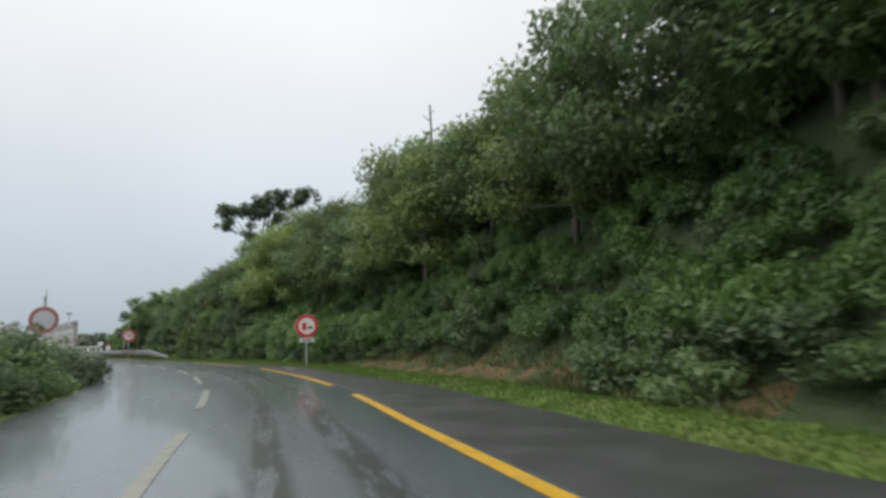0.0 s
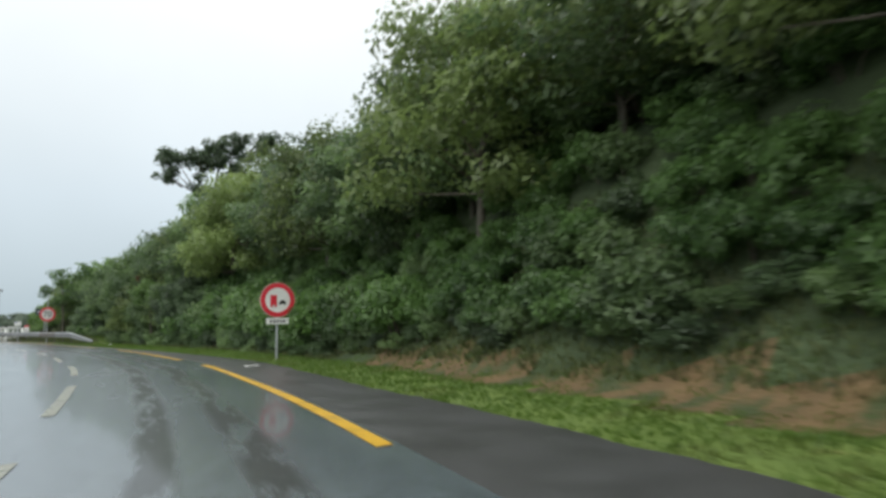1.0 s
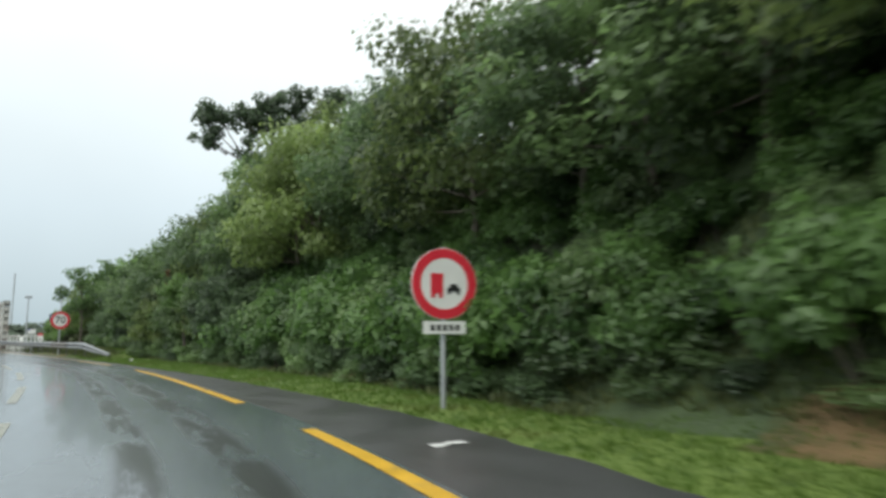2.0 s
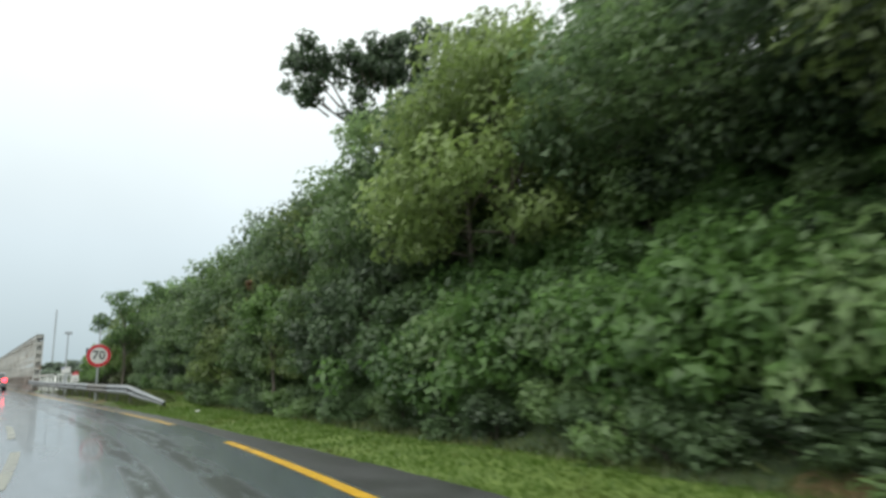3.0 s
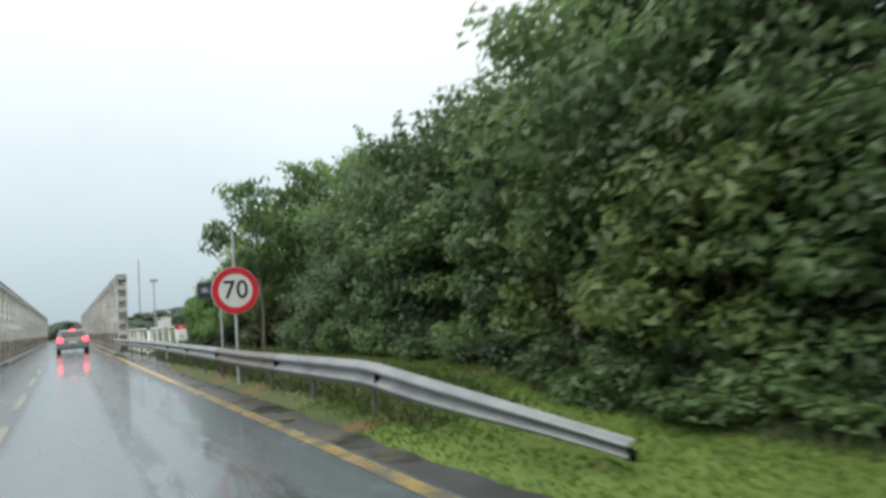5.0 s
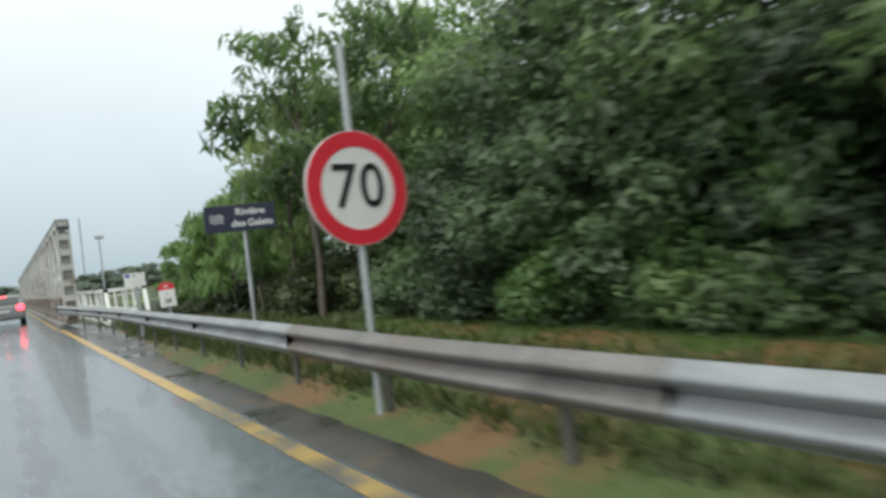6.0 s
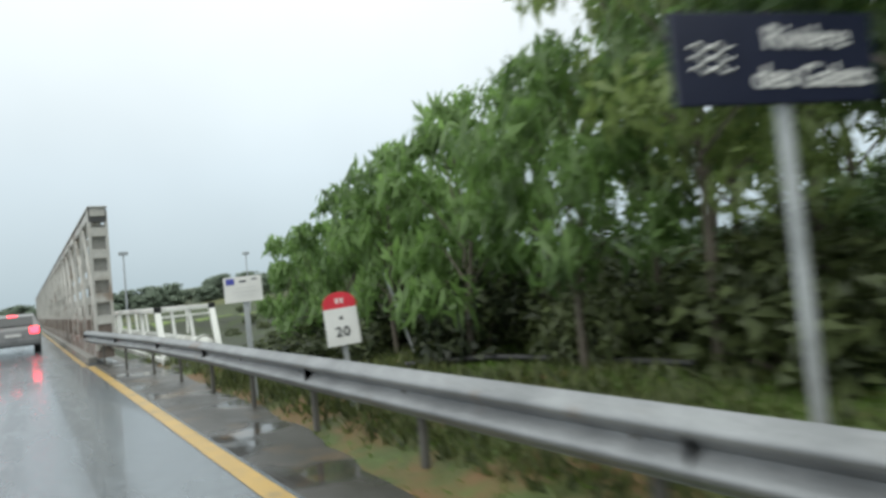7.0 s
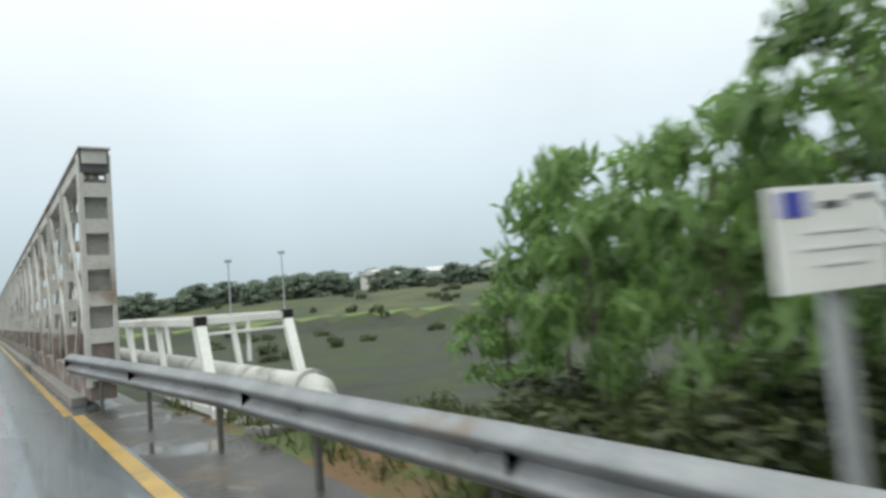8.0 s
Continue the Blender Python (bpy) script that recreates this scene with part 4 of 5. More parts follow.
for k in range(5):
    add_box(bars, (0.05, 0.004, 0.07), (-0.16 + 0.08 * k, -0.0095, nt_z - 0.52))
part("print", bars, SIGN_BLACK, panel, "unreadable dark print")


def river_sign():
    root = thing("river_name_sign", "dark blue river name sign on grey pole", "road sign", pose(9.99, 58.86, ground_z(9.99, 58.86), 0, 0.0, -19))
    g = ground_z(9.99, 58.86)
    sign_pole(root, 2.3 - g, 0.036)
    zc = 2.165 - g
    p = part("panel", box((1.08, 0.025, 0.42), (-0.05, 0, zc), bevel=0.008), SIGN_NAVY, root, "dark blue sign panel")
    for body, x, z, w in (("Rivière", 0.11, 0.09, 0.44), ("des", -0.08, -0.09, 0.21), ("Galets", 0.25, -0.09, 0.38)):
        me = text_mesh(body, 0.15, SIGN_WHITE, 0.002, width=w)
        me.transform(Matrix.Translation((x, -0.016, zc + z)) @ Matrix.Rotation(radians(90), 4, "X"))
        part("lettering", me, SIGN_WHITE, p, "white lettering")
    for k in range(3):
        pts = [(-0.5 + 0.2 * i / 16, -0.015, zc + 0.05 - 0.05 * k + 0.014 * math.sin(i / 16 * 4 * math.pi)) for i in range(17)]
        part("wave_line", tube(pts, [0.008] * 17, 6), SIGN_WHITE, p, "white wave line")
    return root


river_sign()


def km_marker():
    x, y = 9.61, 63.12
    g = ground_z(x, y)
    root = thing("kilometre_marker", "white kilometre marker with red rounded top", "road marker", pose(x, y, g, 0, -3.5, -22))
    part("stake", box((0.05, 0.03, 1.1), (0, 0.03, 0.30), bevel=0.005), POLE, root, "grey metal stake")
    z0 = 0.77 - g
    part("body", box((0.32, 0.06, 0.36), (0, 0, z0 + 0.18), bevel=0.012), SIGN_WHITE, root, "white marker body")
    bm = bmesh.new()
    prof = [(-0.158, 0.36)] + [(0.158 * math.cos(a), 0.40 + 0.115 * math.sin(a)) for a in (math.pi - math.pi * k / 16 for k in range(17))] + [(0.158, 0.36)]
    f = [bm.verts.new((u, -0.031, z0 + v)) for u, v in prof]
    b = [bm.verts.new((u, 0.031, z0 + v)) for u, v in prof]
    bm.faces.new(f)
    bm.faces.new(b[::-1])
    for i in range(len(prof)):
        bm.faces.new((f[i], f[(i + 1) % len(prof)], b[(i + 1) % len(prof)], b[i]))
    bmesh.ops.recalc_face_normals(bm, faces=bm.faces)
    top = part("red_top", bm, SIGN_RED, root, "rounded red cap")
    for digit, off in (("2", -0.036), ("0", 0.036)):
        me = text_mesh(digit, 0.13, SIGN_BLACK, 0.002)
        me.transform(Matrix.Translation((off, -0.033, z0 + 0.13)) @ Matrix.Rotation(radians(90), 4, "X"))
        part("numeral", me, SIGN_BLACK, root, "black numeral")
    bm = bmesh.new()
    add_box(bm, (0.025, 0.004, 0.05), (-0.02, -0.033, z0 + 0.43))
    add_box(bm, (0.025, 0.004, 0.05), (0.025, -0.033, z0 + 0.43))
    part("print", bm, SIGN_WHITE, top, "small pale print")
    bm = bmesh.new()
    vs = [bm.verts.new(c) for c in ((-0.022, -0.033, z0 + 0.25), (0.022, -0.033, z0 + 0.25), (0, -0.033, z0 + 0.295))]
    bm.faces.new(vs)
    bmesh.ops.solidify(bm, geom=list(bm.faces), thickness=0.003)
    part("mark", bm, SIGN_BLACK, root, "small black triangle")


km_marker()


def info_sign():
    x, y = 9.36, 65.58
    g = ground_z(x, y)
    root = thing("information_sign", "white information panel with blue emblem on post", "sign", pose(x, y, g, 0, -1.0, -16))
    part("post", box((0.07, 0.04, 1.75), (0.02, 0.04, 0.5), bevel=0.006), POLE, root, "grey metal post")
    zc = 1.42 - g
    p = part("panel", box((0.46, 0.02, 0.32), (0, 0, zc), bevel=0.005), SIGN_WHITE, root, "white sign panel")
    part("blue_emblem", box((0.1, 0.004, 0.075), (-0.15, -0.0125, zc + 0.105)), SIGN_BLUE, p, "blue rectangle")
    part("dark_print", box((0.08, 0.004, 0.022), (0.0, -0.0125, zc + 0.1)), SIGN_NAVY, p, "unreadable dark print")
    part("dark_print", box((0.06, 0.004, 0.018), (0.14, -0.0125, zc + 0.12)), SIGN_NAVY, p, "unreadable dark print")
    bm = bmesh.new()
    for k, w in enumerate((0.26, 0.32, 0.2)):
        add_box(bm, (w, 0.004, 0.007), (0.02, -0.0125, zc + 0.02 - 0.05 * k))
    part("grey_print", bm, SIGN_PALE, p, "unreadable pale grey print")


info_sign()

# matching round sign on the other side of the bend
ls, ls_plate, ls_z = round_sign("no_overtaking_sign", "faded round no overtaking sign in roadside scrub", -0.35, 18.2, 1.68, 2.35, yaw=-14, d=0.74)
for o in ls_plate.children:
    o.data.materials[0] = FADED_RED
ls_plate.data.materials[0] = SIGN_GREY
faded = bmesh.new()
add_box(faded, (0.2, 0.004, 0.22), (-0.1, -0.005, ls_z))
add_box(faded, (0.16, 0.004, 0.1), (0.12, -0.005, ls_z - 0.05))
part("symbol", faded, SIGN_GREY, ls_plate, "faded grey vehicle shapes")


# ---- bridge ----
def truss(x, side, label):
    """A lattice girder along the road from y = 75.7; side is -1 or 1 for the way its outer face looks."""
    root = thing("bridge_truss", label, "bridge", Matrix.Translation((x, 75.75, 0)))
    top, low, length, bay = 3.85, 0.35, 90.0, 3.0
    n = int(length / bay)
    part("top_chord", box((0.34, length + 0.3, 0.22), (0, length / 2, top - 0.05), bevel=0.02), BRIDGE, root, "pale painted top chord")
    part("end_plate", box((0.40, 0.26, 0.34), (0, 0.02, top - 0.12), bevel=0.012), BRIDGE_DARK, root, "dark weathered end plate")
    part("chord_cap", box((0.44, length + 0.4, 0.03), (0, length / 2, top + 0.075), bevel=0.005), BRIDGE, root)
    part("bottom_chord", box((0.36, length, 0.4), (0, length / 2, low), bevel=0.02), BRIDGE_RUST, root, "rust-stained bottom chord")
    for i in range(n + 1):
        y = i * bay
        bm = bmesh.new()
        wide = 0.17 if i else 0.19
        for s in (-1, 1):
            add_box(bm, (0.07, 0.10 if i else 0.2, top - low), (s * wide, y, (top + low) / 2), bevel=0.006)
        k = 5
        for j in range(k + 1):
            add_box(bm, (2 * wide - 0.06, 0.03, 0.22), (0, y - (0.04 if i else 0.08), low + 0.2 + (top - low - 0.75) * j / k), bevel=0.004)
        part("upright", bm, BRIDGE, root, "battened pale steel upright")
        if i == 0:
            part("web_plate", box((2 * wide - 0.075, 0.02, top - low - 0.5), (0, 0.09, (top + low) / 2 - 0.1), bevel=0.004), BRIDGE, root, "stained web plate behind the battens")
        part("gusset", box((0.40, 0.5 if i else 0.34, 0.62), (0, y + (0.0 if i else 0.1), low + 0.45), bevel=0.01), BRIDGE_RUST, root, "rust-stained gusset plate")
    for i in range(n):
        y0, y1 = i * bay, (i + 1) * bay
        ln = math.hypot(bay, top - low)
        for a, b, off in ((low, top, 0.13), (top, low, 0.07)):
            bm = bmesh.new()
            for s in (-off, off):
                add_box(bm, (0.05, ln, 0.15), (s, (y0 + y1) / 2, (a + b) / 2), Matrix.Rotation(math.atan2(b - a, bay), 4, "X"), bevel=0.005)
            part("diagonal", bm, BRIDGE, root, "pale steel diagonal")
    return root


truss(8.68, 1, "tall faded white steel lattice girder of bridge")
truss(3.45, -1, "tall faded white steel lattice girder of bridge")

deck = strip("bridge_deck", "wet asphalt deck of the steel bridge", lambda y: 3.3, lambda y: 8.95, 0.0, ASPHALT, 76.0, 168.0, 2.0)
for x in (3.85, 8.42):
    kb = new("kerb", mesh_of(box((0.22, 90.0, 0.16), (x, 121.5, 0.08), bevel=0.02), "kerb", CONCRETE))
    tagged(kb, "wet concrete kerb along the bridge deck", "kerb", kind="structure")
slab = new("deck_slab", mesh_of(box((6.2, 92.0, 0.5), (6.12, 122.0, -0.27)), "deck_slab", CONCRETE))
tagged(slab, "concrete slab under the bridge deck", "bridge deck", kind="structure")
for a in range(78, 165, 6):
    line_piece("white_line", "worn pale lane line on wet road", -2.75, 0.12, a, a + 3.6, WHITE_LINE)
line_piece("yellow_line", "worn dirty yellow edge line on wet road", -0.12, 0.12, 75.6, 165.0, YELLOW_WORN)


# ---- white pipe bridge beside the road bridge ----
def bar(a, b, w, h):
    """A square steel bar from a to b."""
    a, b = Vector(a), Vector(b)
    d = b - a
    turn = d.to_track_quat("Y", "Z").to_matrix().to_4x4()
    return box((w, d.length, h), (a + b) / 2, turn, bevel=0.01)


def pipe_bridge():
    """A box truss that carries a water pipe: sloping end portal, chords, posts and diagonals on both sides."""
    root = thing("pipe_bridge", "white steel pipe bridge beside the road bridge", "pipe bridge")
    x0, x1, top, low, y0, bay = 9.61, 10.83, 1.2, 0.06, 73.8, 2.6
    ys = [y0 + bay * k for k in range(14)]
    for x in (x0, x1):
        part("top_chord", bar((x, y0, top), (x, ys[-1], top), 0.12, 0.11), PIPE, root)
        part("bottom_chord", bar((x, y0 - 0.85, low), (x, ys[-1], low), 0.1, 0.1), PIPE, root)
        part("portal_leg", bar((x, y0, top - 0.03), (x, y0 - 0.8, low - 0.55), 0.13, 0.12), PIPE, root)
        part("joint", box((0.15, 0.13, 0.13), (x, y0 - 0.015, top + 0.01), bevel=0.01), SIGN_BLACK, root, "dark bolted joint")
        for y in ys[1:]:
            part("post", bar((x, y, top - 0.05), (x, y - 0.45, low + 0.04), 0.09, 0.09), PIPE, root)
    for y in ys:
        part("cross_bar", bar((x0 + 0.06, y, top), (x1 - 0.06, y, top), 0.1, 0.1), PIPE, root)
        part("pipe_cradle", bar((x0 + 0.05, y, low + 0.14), (x1 - 0.05, y, low + 0.14), 0.09, 0.08), PIPE, root)
    part("portal_brace", bar((x0 + 0.05, y0 - 0.08, top - 0.17), (x1 - 0.05, y0 - 0.08, top - 0.17), 0.04, 0.04), PIPE, root)
    part("hanger", bar((10.25, y0 - 0.02, top - 0.04), (10.25, y0 - 0.02, 0.6), 0.05, 0.05), PIPE, root)
    part("pipe", tube([(10.06, 71.2, 0.44), (10.06, 110.0, 0.44)], [0.15, 0.15], 24), PIPE_STAINED, root, "large stained white pipe", smooth=True)
    part("elbow", tube([(10.06, 71.3, 0.44), (10.05, 71.08, 0.41), (10.03, 70.92, 0.27), (10.02, 70.86, 0.0), (10.02, 70.86, -0.8)], [0.165, 0.18, 0.18, 0.17, 0.165], 20), PIPE_STAINED, root, "stained white pipe elbow going into the ground", smooth=True)
    part("flange", tube([(10.06, 71.24, 0.44), (10.06, 71.36, 0.44)], [0.205, 0.205], 24), PIPE_STAINED, root, "bolted pipe flange")


pipe_bridge()


# ---- car ahead ----
def car(x, y):
    root = thing("car", "silver-white estate car with red tail lights lit", "car", Matrix.Translation((x, y, 0)))
    w = 0.86
    prof = [(-2.1, 0.30), (-2.14, 0.55), (-2.08, 0.92), (-1.98, 1.0), (-1.62, 1.42), (-1.3, 1.48), (0.2, 1.5), (0.9, 1.36), (1.35, 0.98), (2.0, 0.86), (2.14, 0.6), (2.1, 0.28)]
    bm = bmesh.new()
    sides = []
    for s in (-1, 1):
        ring = []
        for v, z in prof:
            k = 1.0 if z < 1.02 else 1.0 - 0.2 * (z - 1.0) / 0.5
            ring.append(bm.verts.new((s * w * k, v, z)))
        sides.append(ring)
    n = len(prof)
    for i in range(n):
        bm.faces.new((sides[0][i], sides[0][(i + 1) % n], sides[1][(i + 1) % n], sides[1][i]))
    bm.faces.new(sides[0])
    bm.faces.new(sides[1][::-1])
    bmesh.ops.recalc_face_normals(bm, faces=bm.faces)
    bmesh.ops.bevel(bm, geom=list(bm.edges), offset=0.05, segments=3, profile=0.6, affect="EDGES")
    body = part("body", bm, CAR_PAINT, root, smooth=True)
    ang = math.atan2(0.42, 0.36)
    part("rear_window", box((1.28, 0.42, 0.02), (0, -1.83, 1.23), Matrix.Rotation(ang, 4, "X"), bevel=0.008), CAR_GLASS, root, "dark rear window")
    for s in (-1, 1):
        part("side_window", box((0.02, 2.1, 0.34), (s * 0.805, -0.35, 1.2), Matrix.Rotation(s * -0.3, 4, "Y"), bevel=0.008), CAR_GLASS, root, "dark side window")
        part("tail_light", box((0.28, 0.06, 0.24), (s * 0.68, -2.09, 0.87), bevel=0.025), LAMP_RED, root, "lit red tail light")
        for v in (-1.3, 1.3):
            wh = part("wheel", tube([(s * 0.66, v, 0.31), (s * 0.87, v, 0.31)], [0.31, 0.31], 24), RUBBER, root, "black tyre")
            part("rim", tube([(s * 0.86, v, 0.31), (s * 0.885, v, 0.31)], [0.2, 0.17], 16), RIM, wh, "alloy rim")
    part("brake_light", box((0.3, 0.04, 0.035), (0, -1.66, 1.44), bevel=0.008), LAMP_RED, root, "lit high brake light")
    part("bumper", box((1.66, 0.12, 0.2), (0, -2.13, 0.46), bevel=0.04), CAR_PAINT, root)
    part("number_plate", box((0.5, 0.02, 0.11), (0, -2.15, 0.72), bevel=0.004), SIGN_WHITE, root, "pale number plate")


car(6.62, 88.5)


# ---- distance ----
def far_trees():
    rng = random.Random(5)
    src = [make_tree("far_tree", "distant green tree beyond the river, haze put into its pale leaf colour", 71 + k, 8.0, 3.6, 0.6, LEAF_FAR_HAZE, 36, crown_low=0.08, cr=1.1, sprigs=2) for k in range(2)]
    for k in range(190):
        x = -60 + 1.55 * k + rng.uniform(-2, 2)
        y = 205 - 0.1 * abs(x) + rng.uniform(-6, 26)
        if -2 < x < 16:
            y = 240 + rng.uniform(0, 10)
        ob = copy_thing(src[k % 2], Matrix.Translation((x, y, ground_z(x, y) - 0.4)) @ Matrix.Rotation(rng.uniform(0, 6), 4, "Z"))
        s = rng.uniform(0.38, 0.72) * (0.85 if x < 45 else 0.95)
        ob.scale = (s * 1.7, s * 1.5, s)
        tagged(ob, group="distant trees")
    for ob in src:
        for o in (*ob.children_recursive, ob):
            bpy.data.objects.remove(o)


far_trees()


def light_mast(x, y, h):
    root = thing("light_mast", "tall pale floodlight mast beyond the river", "light mast", Matrix.Translation((x, y, ground_z(x, y))))
    part("mast", tube([(0, 0, -0.5), (0, 0, h)], [0.15, 0.09], 8), MAST, root, smooth=True)
    part("lamp_head", box((1.1, 0.4, 0.45), (0, 0, h + 0.2), bevel=0.05), MAST, root)


light_mast(47.7, 168.0, 9.6 - ground_z(47.7, 168))
light_mast(38.9, 168.0, 8.5 - ground_z(38.9, 168))
light_mast(18.1, 150.0, 8.2 - ground_z(18.1, 150))
radio = thing("radio_mast", "distant slender lattice radio mast", "mast", Matrix.Translation((25.8, 260.0, ground_z(25.8, 260))))
part("lattice", tube([(0, 0, -1), (0, 0, 14)], [0.3, 0.16], 4), MAST, radio)
part("antenna", tube([(0, 0, 14), (0, 0, 21)], [0.22, 0.2], 8), MAST, radio)

# ---- left side of the bend: scrub ----
LB = [make_bush("roadside_scrub", "olive green scrub beside the bend", 81, 1.7, 1.0, 0.10, LEAF_MID, 110, 36), make_bush("roadside_scrub", "dry olive scrub beside the bend", 82, 1.5, 1.1, 0.10, LEAF_DARK, 110, 36)]
for k in range(46):
    y = 3.0 + 0.3 * k
    plant(rnd.choice(LB), left_x(y) - rnd.uniform(0.7, 2.6), y, rnd.uniform(0.7, 1.0), rnd.uniform(0.5, 0.85), "scrub beside the bend", 0.12)
# low scrub behind the rail and over the river bed
for x, y, k in ((10.35, 67.2, 0.8), (10.5, 66.2, 0.9), (10.55, 65.2, 0.8), (10.4, 68.1, 0.6), (11.2, 68.6, 0.8)):
    plant(rnd.choice(SCRUB), x, y, k, k * 0.6, "scrub beside the guard rail", 0.05)
for k in range(55):
    y = rnd.uniform(112, 198)
    plant(SCRUB[k % 2], y * rnd.uniform(0.2, 0.66), y, rnd.uniform(0.7, 1.6), rnd.uniform(0.6, 1.4), "scrub on the far field", 0.1)
for k in range(70):
    y = rnd.uniform(70.5, 96)
    x = 11.2 + 0.12 * (y - 70) + 7 * rnd.random() ** 1.6
    plant(rnd.choice(SCRUB), x, y, rnd.uniform(0.4, 0.9), rnd.uniform(0.4, 0.8), "scrub on the river bed", 0.06)
for ob in LB + BUSHES + MOUNDS + SHRUBS + SCRUB:
    for o in (*ob.children_recursive, ob):
        bpy.data.objects.remove(o)


# ---- grass on the verge ----
def verge_grass():
    rng = np.random.default_rng(9)
    n = 90000
    ys = np.where(rng.random(n) < 0.7, rng.uniform(-4, 49, n), rng.uniform(46, 70, n))
    vx = np.array([verge_x(y) for y in np.linspace(-5, 73, 157)])
    bx = np.array([bank_x(y) for y in np.linspace(-5, 73, 157)])
    g = np.linspace(-5, 73, 157)
    a, b = np.interp(ys, g, vx), np.interp(ys, g, bx) + 1.1
    a = np.where((ys > 49) & (rng.random(n) < 0.85), np.maximum(a, 9.45), a)
    xs = a + (b - a) * rng.random(n)
    zs = np.array([ground_z(x, y) for x, y in zip(xs, ys)])
    h = rng.uniform(0.02, 0.055, n)
    ang = rng.uniform(0, math.pi, n)
    w = rng.uniform(0.01, 0.022, n)
    dx, dy = np.cos(ang) * w, np.sin(ang) * w
    lean = rng.normal(scale=0.03, size=(n, 2))
    v = np.stack([np.stack([xs - dx, ys - dy, zs - 0.01], 1), np.stack([xs + dx, ys + dy, zs - 0.01], 1), np.stack([xs + lean[:, 0], ys + lean[:, 1], zs + h], 1)], 1)
    me = bpy.data.meshes.new("verge_grass")
    me.vertices.add(3 * n)
    me.vertices.foreach_set("co", v.reshape(-1))
    me.loops.add(3 * n)
    me.loops.foreach_set("vertex_index", np.arange(3 * n))
    me.polygons.add(n)
    me.polygons.foreach_set("loop_start", np.arange(0, 3 * n, 3))
    me.update(calc_edges=True)
    me.materials.append(GRASS_BLADE)
    return tagged(new("verge_grass", me), "short wet bright green grass on the verge", "grass", kind="stuff")


verge_grass()


def tall_weeds():
    """Dull weeds behind the guard rail and down towards the river bed."""
    rng = np.random.default_rng(19)
    n = 26000
    ys = 57.0 + 33.0 * rng.random(n)
    xs = np.where(ys < 70, 9.5, 9.5) + (np.where(ys < 68, 2.6, 12.0)) * rng.random(n) ** 1.2
    keep = np.array([noise.noise((x * 0.55, y * 0.55, 4)) > -0.22 for x, y in zip(xs, ys)]) & ((ys < 75.4) | (xs > 9.4))
    foot = np.concatenate([rng.uniform(0, 48, 16000), rng.uniform(1, 20, 14000)])
    foot_x = np.array([bank_x(y) for y in foot]) + np.where((foot > 5) & (foot < 18), 0.4, -0.25) + rng.uniform(0, 1.7, len(foot))
    rail_y = rng.uniform(46, 68, 9000)
    foot, foot_x = np.concatenate([foot, rail_y]), np.concatenate([foot_x, rng.uniform(9.32, 10.6, len(rail_y))])
    xs, ys = np.concatenate([xs[keep], foot_x]), np.concatenate([ys[keep], foot])
    n = len(xs)
    zs = np.array([ground_z(x, y) for x, y in zip(xs, ys)])
    h = rng.uniform(0.05, 0.2, n) * np.where(ys > 67, 1.7, 0.8)
    ang = rng.uniform(0, math.pi, n)
    w = rng.uniform(0.01, 0.025, n)
    dx, dy = np.cos(ang) * w, np.sin(ang) * w
    lean = rng.normal(scale=0.07, size=(n, 2))
    v = np.stack([np.stack([xs - dx, ys - dy, zs - 0.02], 1), np.stack([xs + dx, ys + dy, zs - 0.02], 1), np.stack([xs + lean[:, 0], ys + lean[:, 1], zs + h], 1)], 1)
    me = bpy.data.meshes.new("weeds")
    me.vertices.add(3 * n)
    me.vertices.foreach_set("co", v.reshape(-1))
    me.loops.add(3 * n)
    me.loops.foreach_set("vertex_index", np.arange(3 * n))
    me.polygons.add(n)
    me.polygons.foreach_set("loop_start", np.arange(0, 3 * n, 3))
    me.update(calc_edges=True)
    me.materials.append(WEED_BLADE)
    return tagged(new("weeds", me), "dull green weeds at the bank and guard rail", "weeds", kind="stuff")


tall_weeds()


def far_house(x, y, w, h, turn):
    g = ground_z(x, y)
    root = thing("house", "distant white rendered house among the trees", "house", pose(x, y, g, 0, 0, turn), group="distant houses")
    part("wall", box((w, 6.0, h), (0, 0, h / 2 - 0.3), bevel=0.05), HOUSE_WALL, root)
    bm = bmesh.new()
    a = [bm.verts.new(c) for c in ((-w / 2 - 0.4, -3.4, h - 0.35), (w / 2 + 0.4, -3.4, h - 0.35), (w / 2 + 0.4, 3.4, h - 0.35), (-w / 2 - 0.4, 3.4, h - 0.35), (-w / 2 - 0.4, 0, h + 0.9), (w / 2 + 0.4, 0, h + 0.9))]
    for f in ((0, 1, 5, 4), (2, 3, 4, 5), (1, 2, 5), (3, 0, 4), (3, 2, 1, 0)):
        bm.faces.new([a[i] for i in f])
    part("roof", bm, ROOF_PALE, root, "pale metal roof")
    for u in (-w / 4, w / 4):
        part("window", box((1.0, 0.06, 1.1), (u, -3.02, h * 0.5), bevel=0.02), CAR_GLASS, root, "dark window")


for x, y, w, h, t in ((84.0, 200.0, 7.0, 3.6, 20), (102.0, 202.0, 6.0, 3.4, -10), (119.0, 198.0, 9.0, 3.8, 15), (131.0, 200.0, 7.0, 3.4, 30)):
    far_house(x, y, w, h, t)


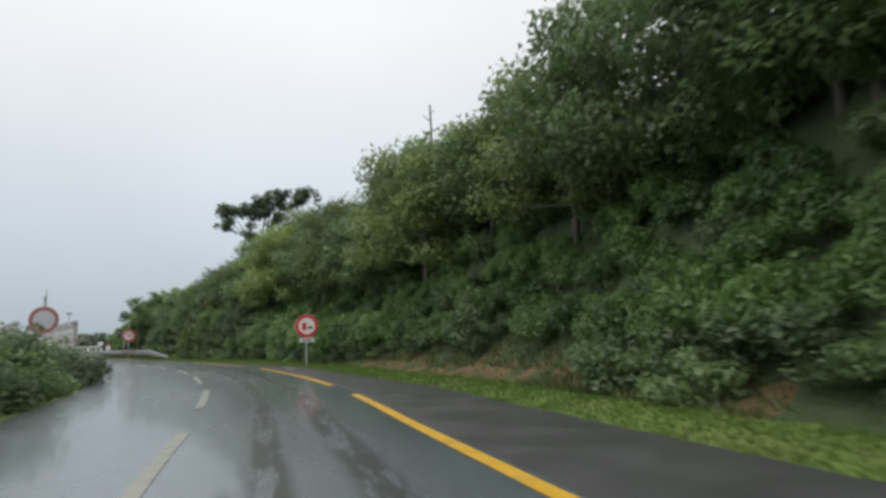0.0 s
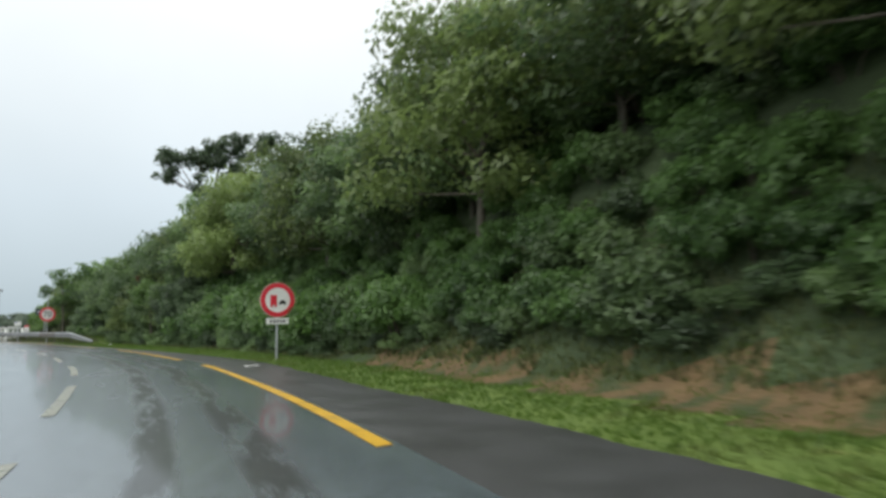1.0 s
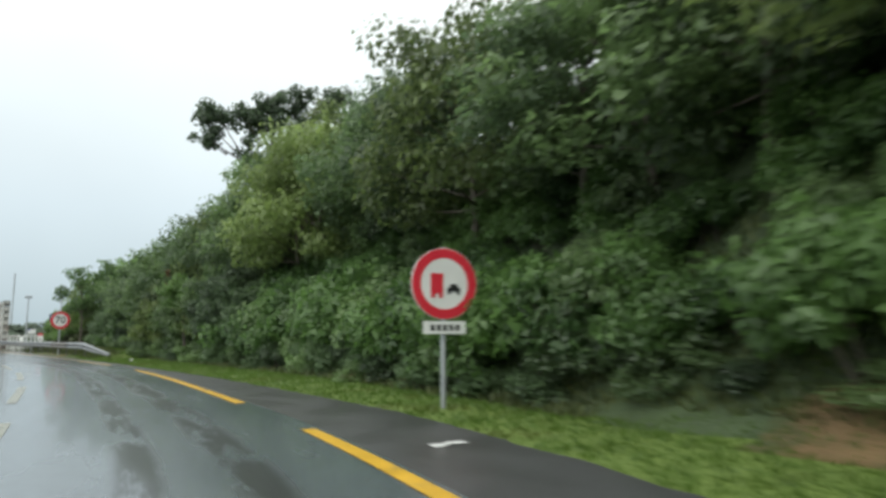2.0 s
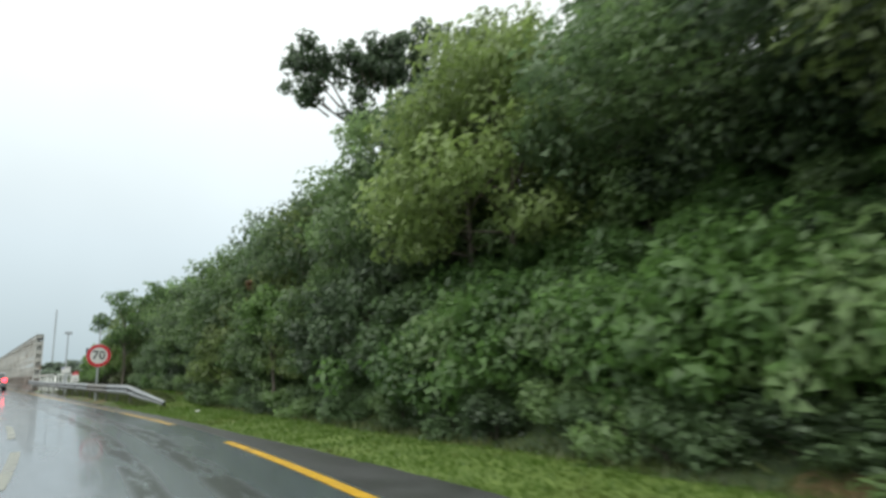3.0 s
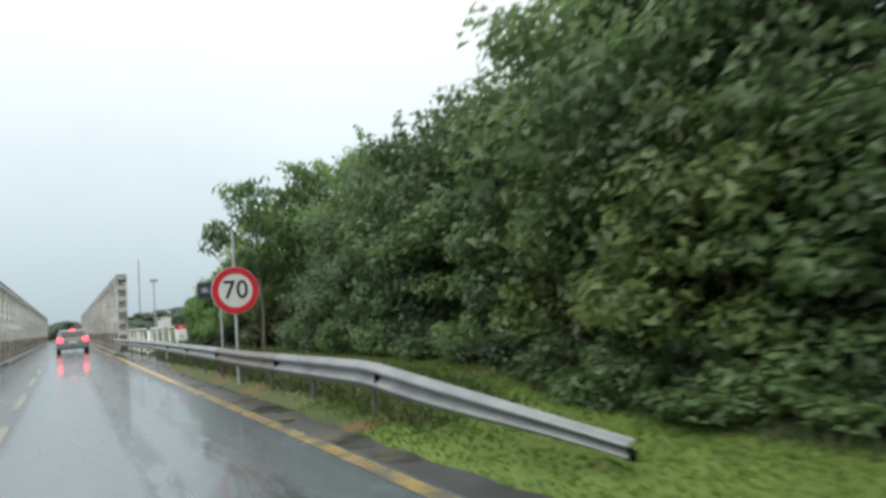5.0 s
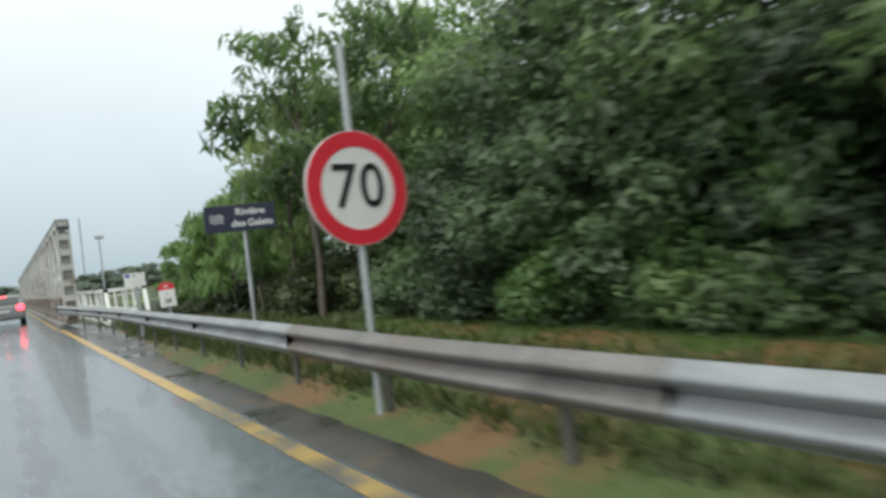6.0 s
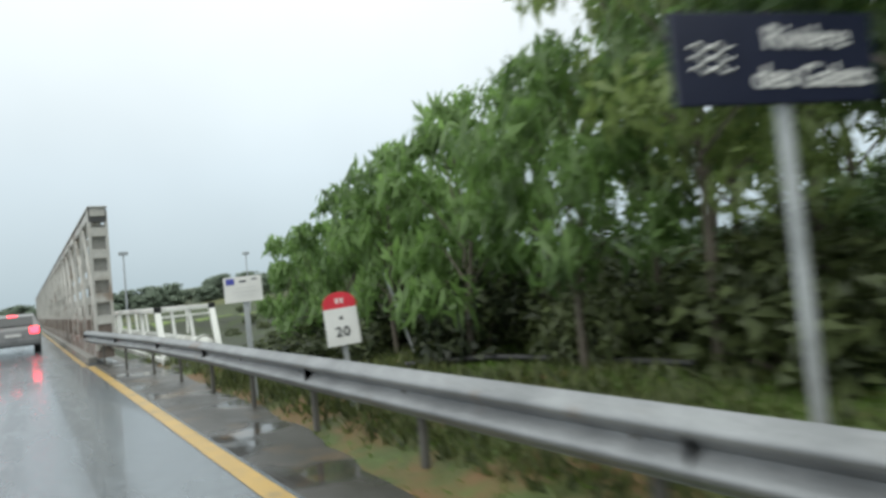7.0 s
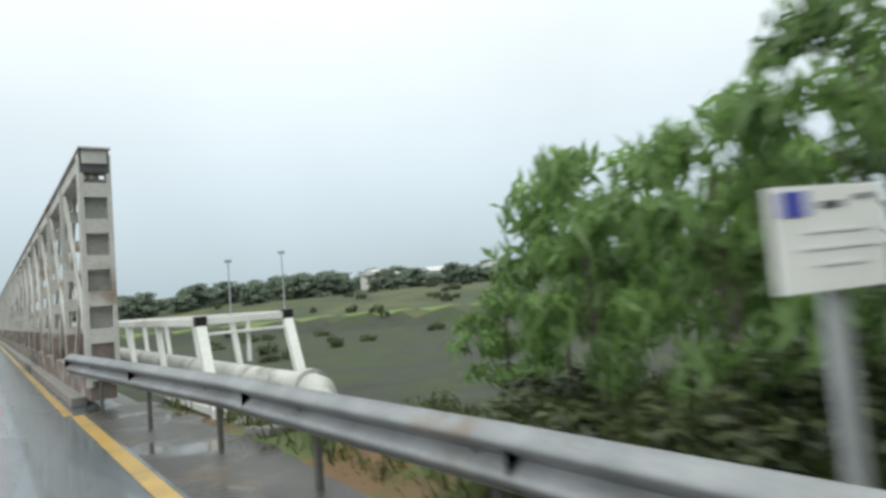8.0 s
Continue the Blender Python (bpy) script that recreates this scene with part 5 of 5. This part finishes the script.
# ---- litter and small things ----
def litter(name, label, x, y, size, z=0.03, turn=20.0, mat=PLASTIC_WHITE):
    bm = bmesh.new()
    bmesh.ops.create_grid(bm, x_segments=6, y_segments=4, size=0.5)
    rng = random.Random(int(x * 100))
    for v in bm.verts:
        v.co = Vector((v.co.x * size[0], v.co.y * size[1], rng.uniform(0, size[2])))
    bmesh.ops.solidify(bm, geom=list(bm.faces), thickness=0.004)
    ob = new(name, mesh_of(bm, name, mat))
    ob.matrix_world = pose(x, y, ground_z(x, y) + z, 0, 0, turn)
    return tagged(ob, label, "litter")


litter("plastic_scrap", "crumpled white plastic scrap on the grass", 9.87, 41.03, (0.13, 0.07, 0.05), 0.03, 30)
litter("white_fragment", "thin white fragment lying on the asphalt shoulder", 6.68, 17.66, (0.34, 0.05, 0.02), 0.036, -8)
RED_AT = (10.75, 39.95, 3.33)
red_spray = thing("red_leaf_spray", "spray of rusty red leaves on the bank trees", "leaves", Matrix.Translation(RED_AT))
part("twig", tube([(0.3, 0.1, -0.6), (0.1, 0, -0.1), (0, 0, 0.15)], [0.02, 0.012, 0.005], 5), BARK, red_spray)
part("foliage", leaf_cloud("foliage", [(0, 0, 0.05, 0.1), (0.05, 0.1, -0.06, 0.07), (-0.02, 0.05, -0.4, 0.06)], 26, 0.07, LEAF_RED, 91), LEAF_RED, red_spray)


def low_barrier():
    """Low black sheet-covered barrier behind the guard rail."""
    root = thing("low_barrier", "low black plastic-covered barrier behind the guard rail", "barrier")
    pts = [(10.5, 68.0), (10.75, 66.8), (10.95, 65.6), (11.0, 64.4)]
    for (xa, ya), (xb, yb) in zip(pts, pts[1:]):
        a, b = Vector((xa, ya, 0)), Vector((xb, yb, 0))
        g = min(ground_z(xa, ya), ground_z(xb, yb))
        mid, d = (a + b) / 2, b - a
        bm = box((0.1, d.length + 0.02, 0.5 - g), (mid.x, mid.y, (0.40 + g) / 2), Matrix.Rotation(math.atan2(-d.x, d.y), 4, "Z"), bevel=0.03)
        part("sheet", bm, DARK_PIPE, root)


low_barrier()
ground_pipe = thing("black_pipe", "black plastic pipe lying on the grass", "pipe")
part("hose", tube([(x, y, ground_z(x, y) + 0.05) for x, y in ((10.45, 63.6), (10.7, 63.2), (11.0, 62.7), (11.3, 61.8), (11.4, 60.6))], [0.032] * 5, 10), DARK_PIPE, ground_pipe, smooth=True)
stake = thing("leaning_stake", "thin grey stake leaning beside the scrub", "stake")
part("rod", tube([(10.95, 64.1, ground_z(10.95, 64.1) - 0.2), (10.62, 64.2, 1.45)], [0.02, 0.016], 8), POLE, stake)
for k, (x, y, w, l, t) in enumerate(((9.7, 71.6, 0.35, 0.5, 12), (9.85, 72.6, 0.4, 0.5, -20))):
    sl = new("concrete_slab", mesh_of(box((w, l, 0.09), bevel=0.025), "concrete_slab", CONCRETE))
    sl.matrix_world = pose(x, y, ground_z(x, y) + 0.0, 4 * (k - 1), 5 - 4 * k, t)
    tagged(sl, "broken wet concrete slab lying by the bridge end", "concrete slab", group="broken slabs")
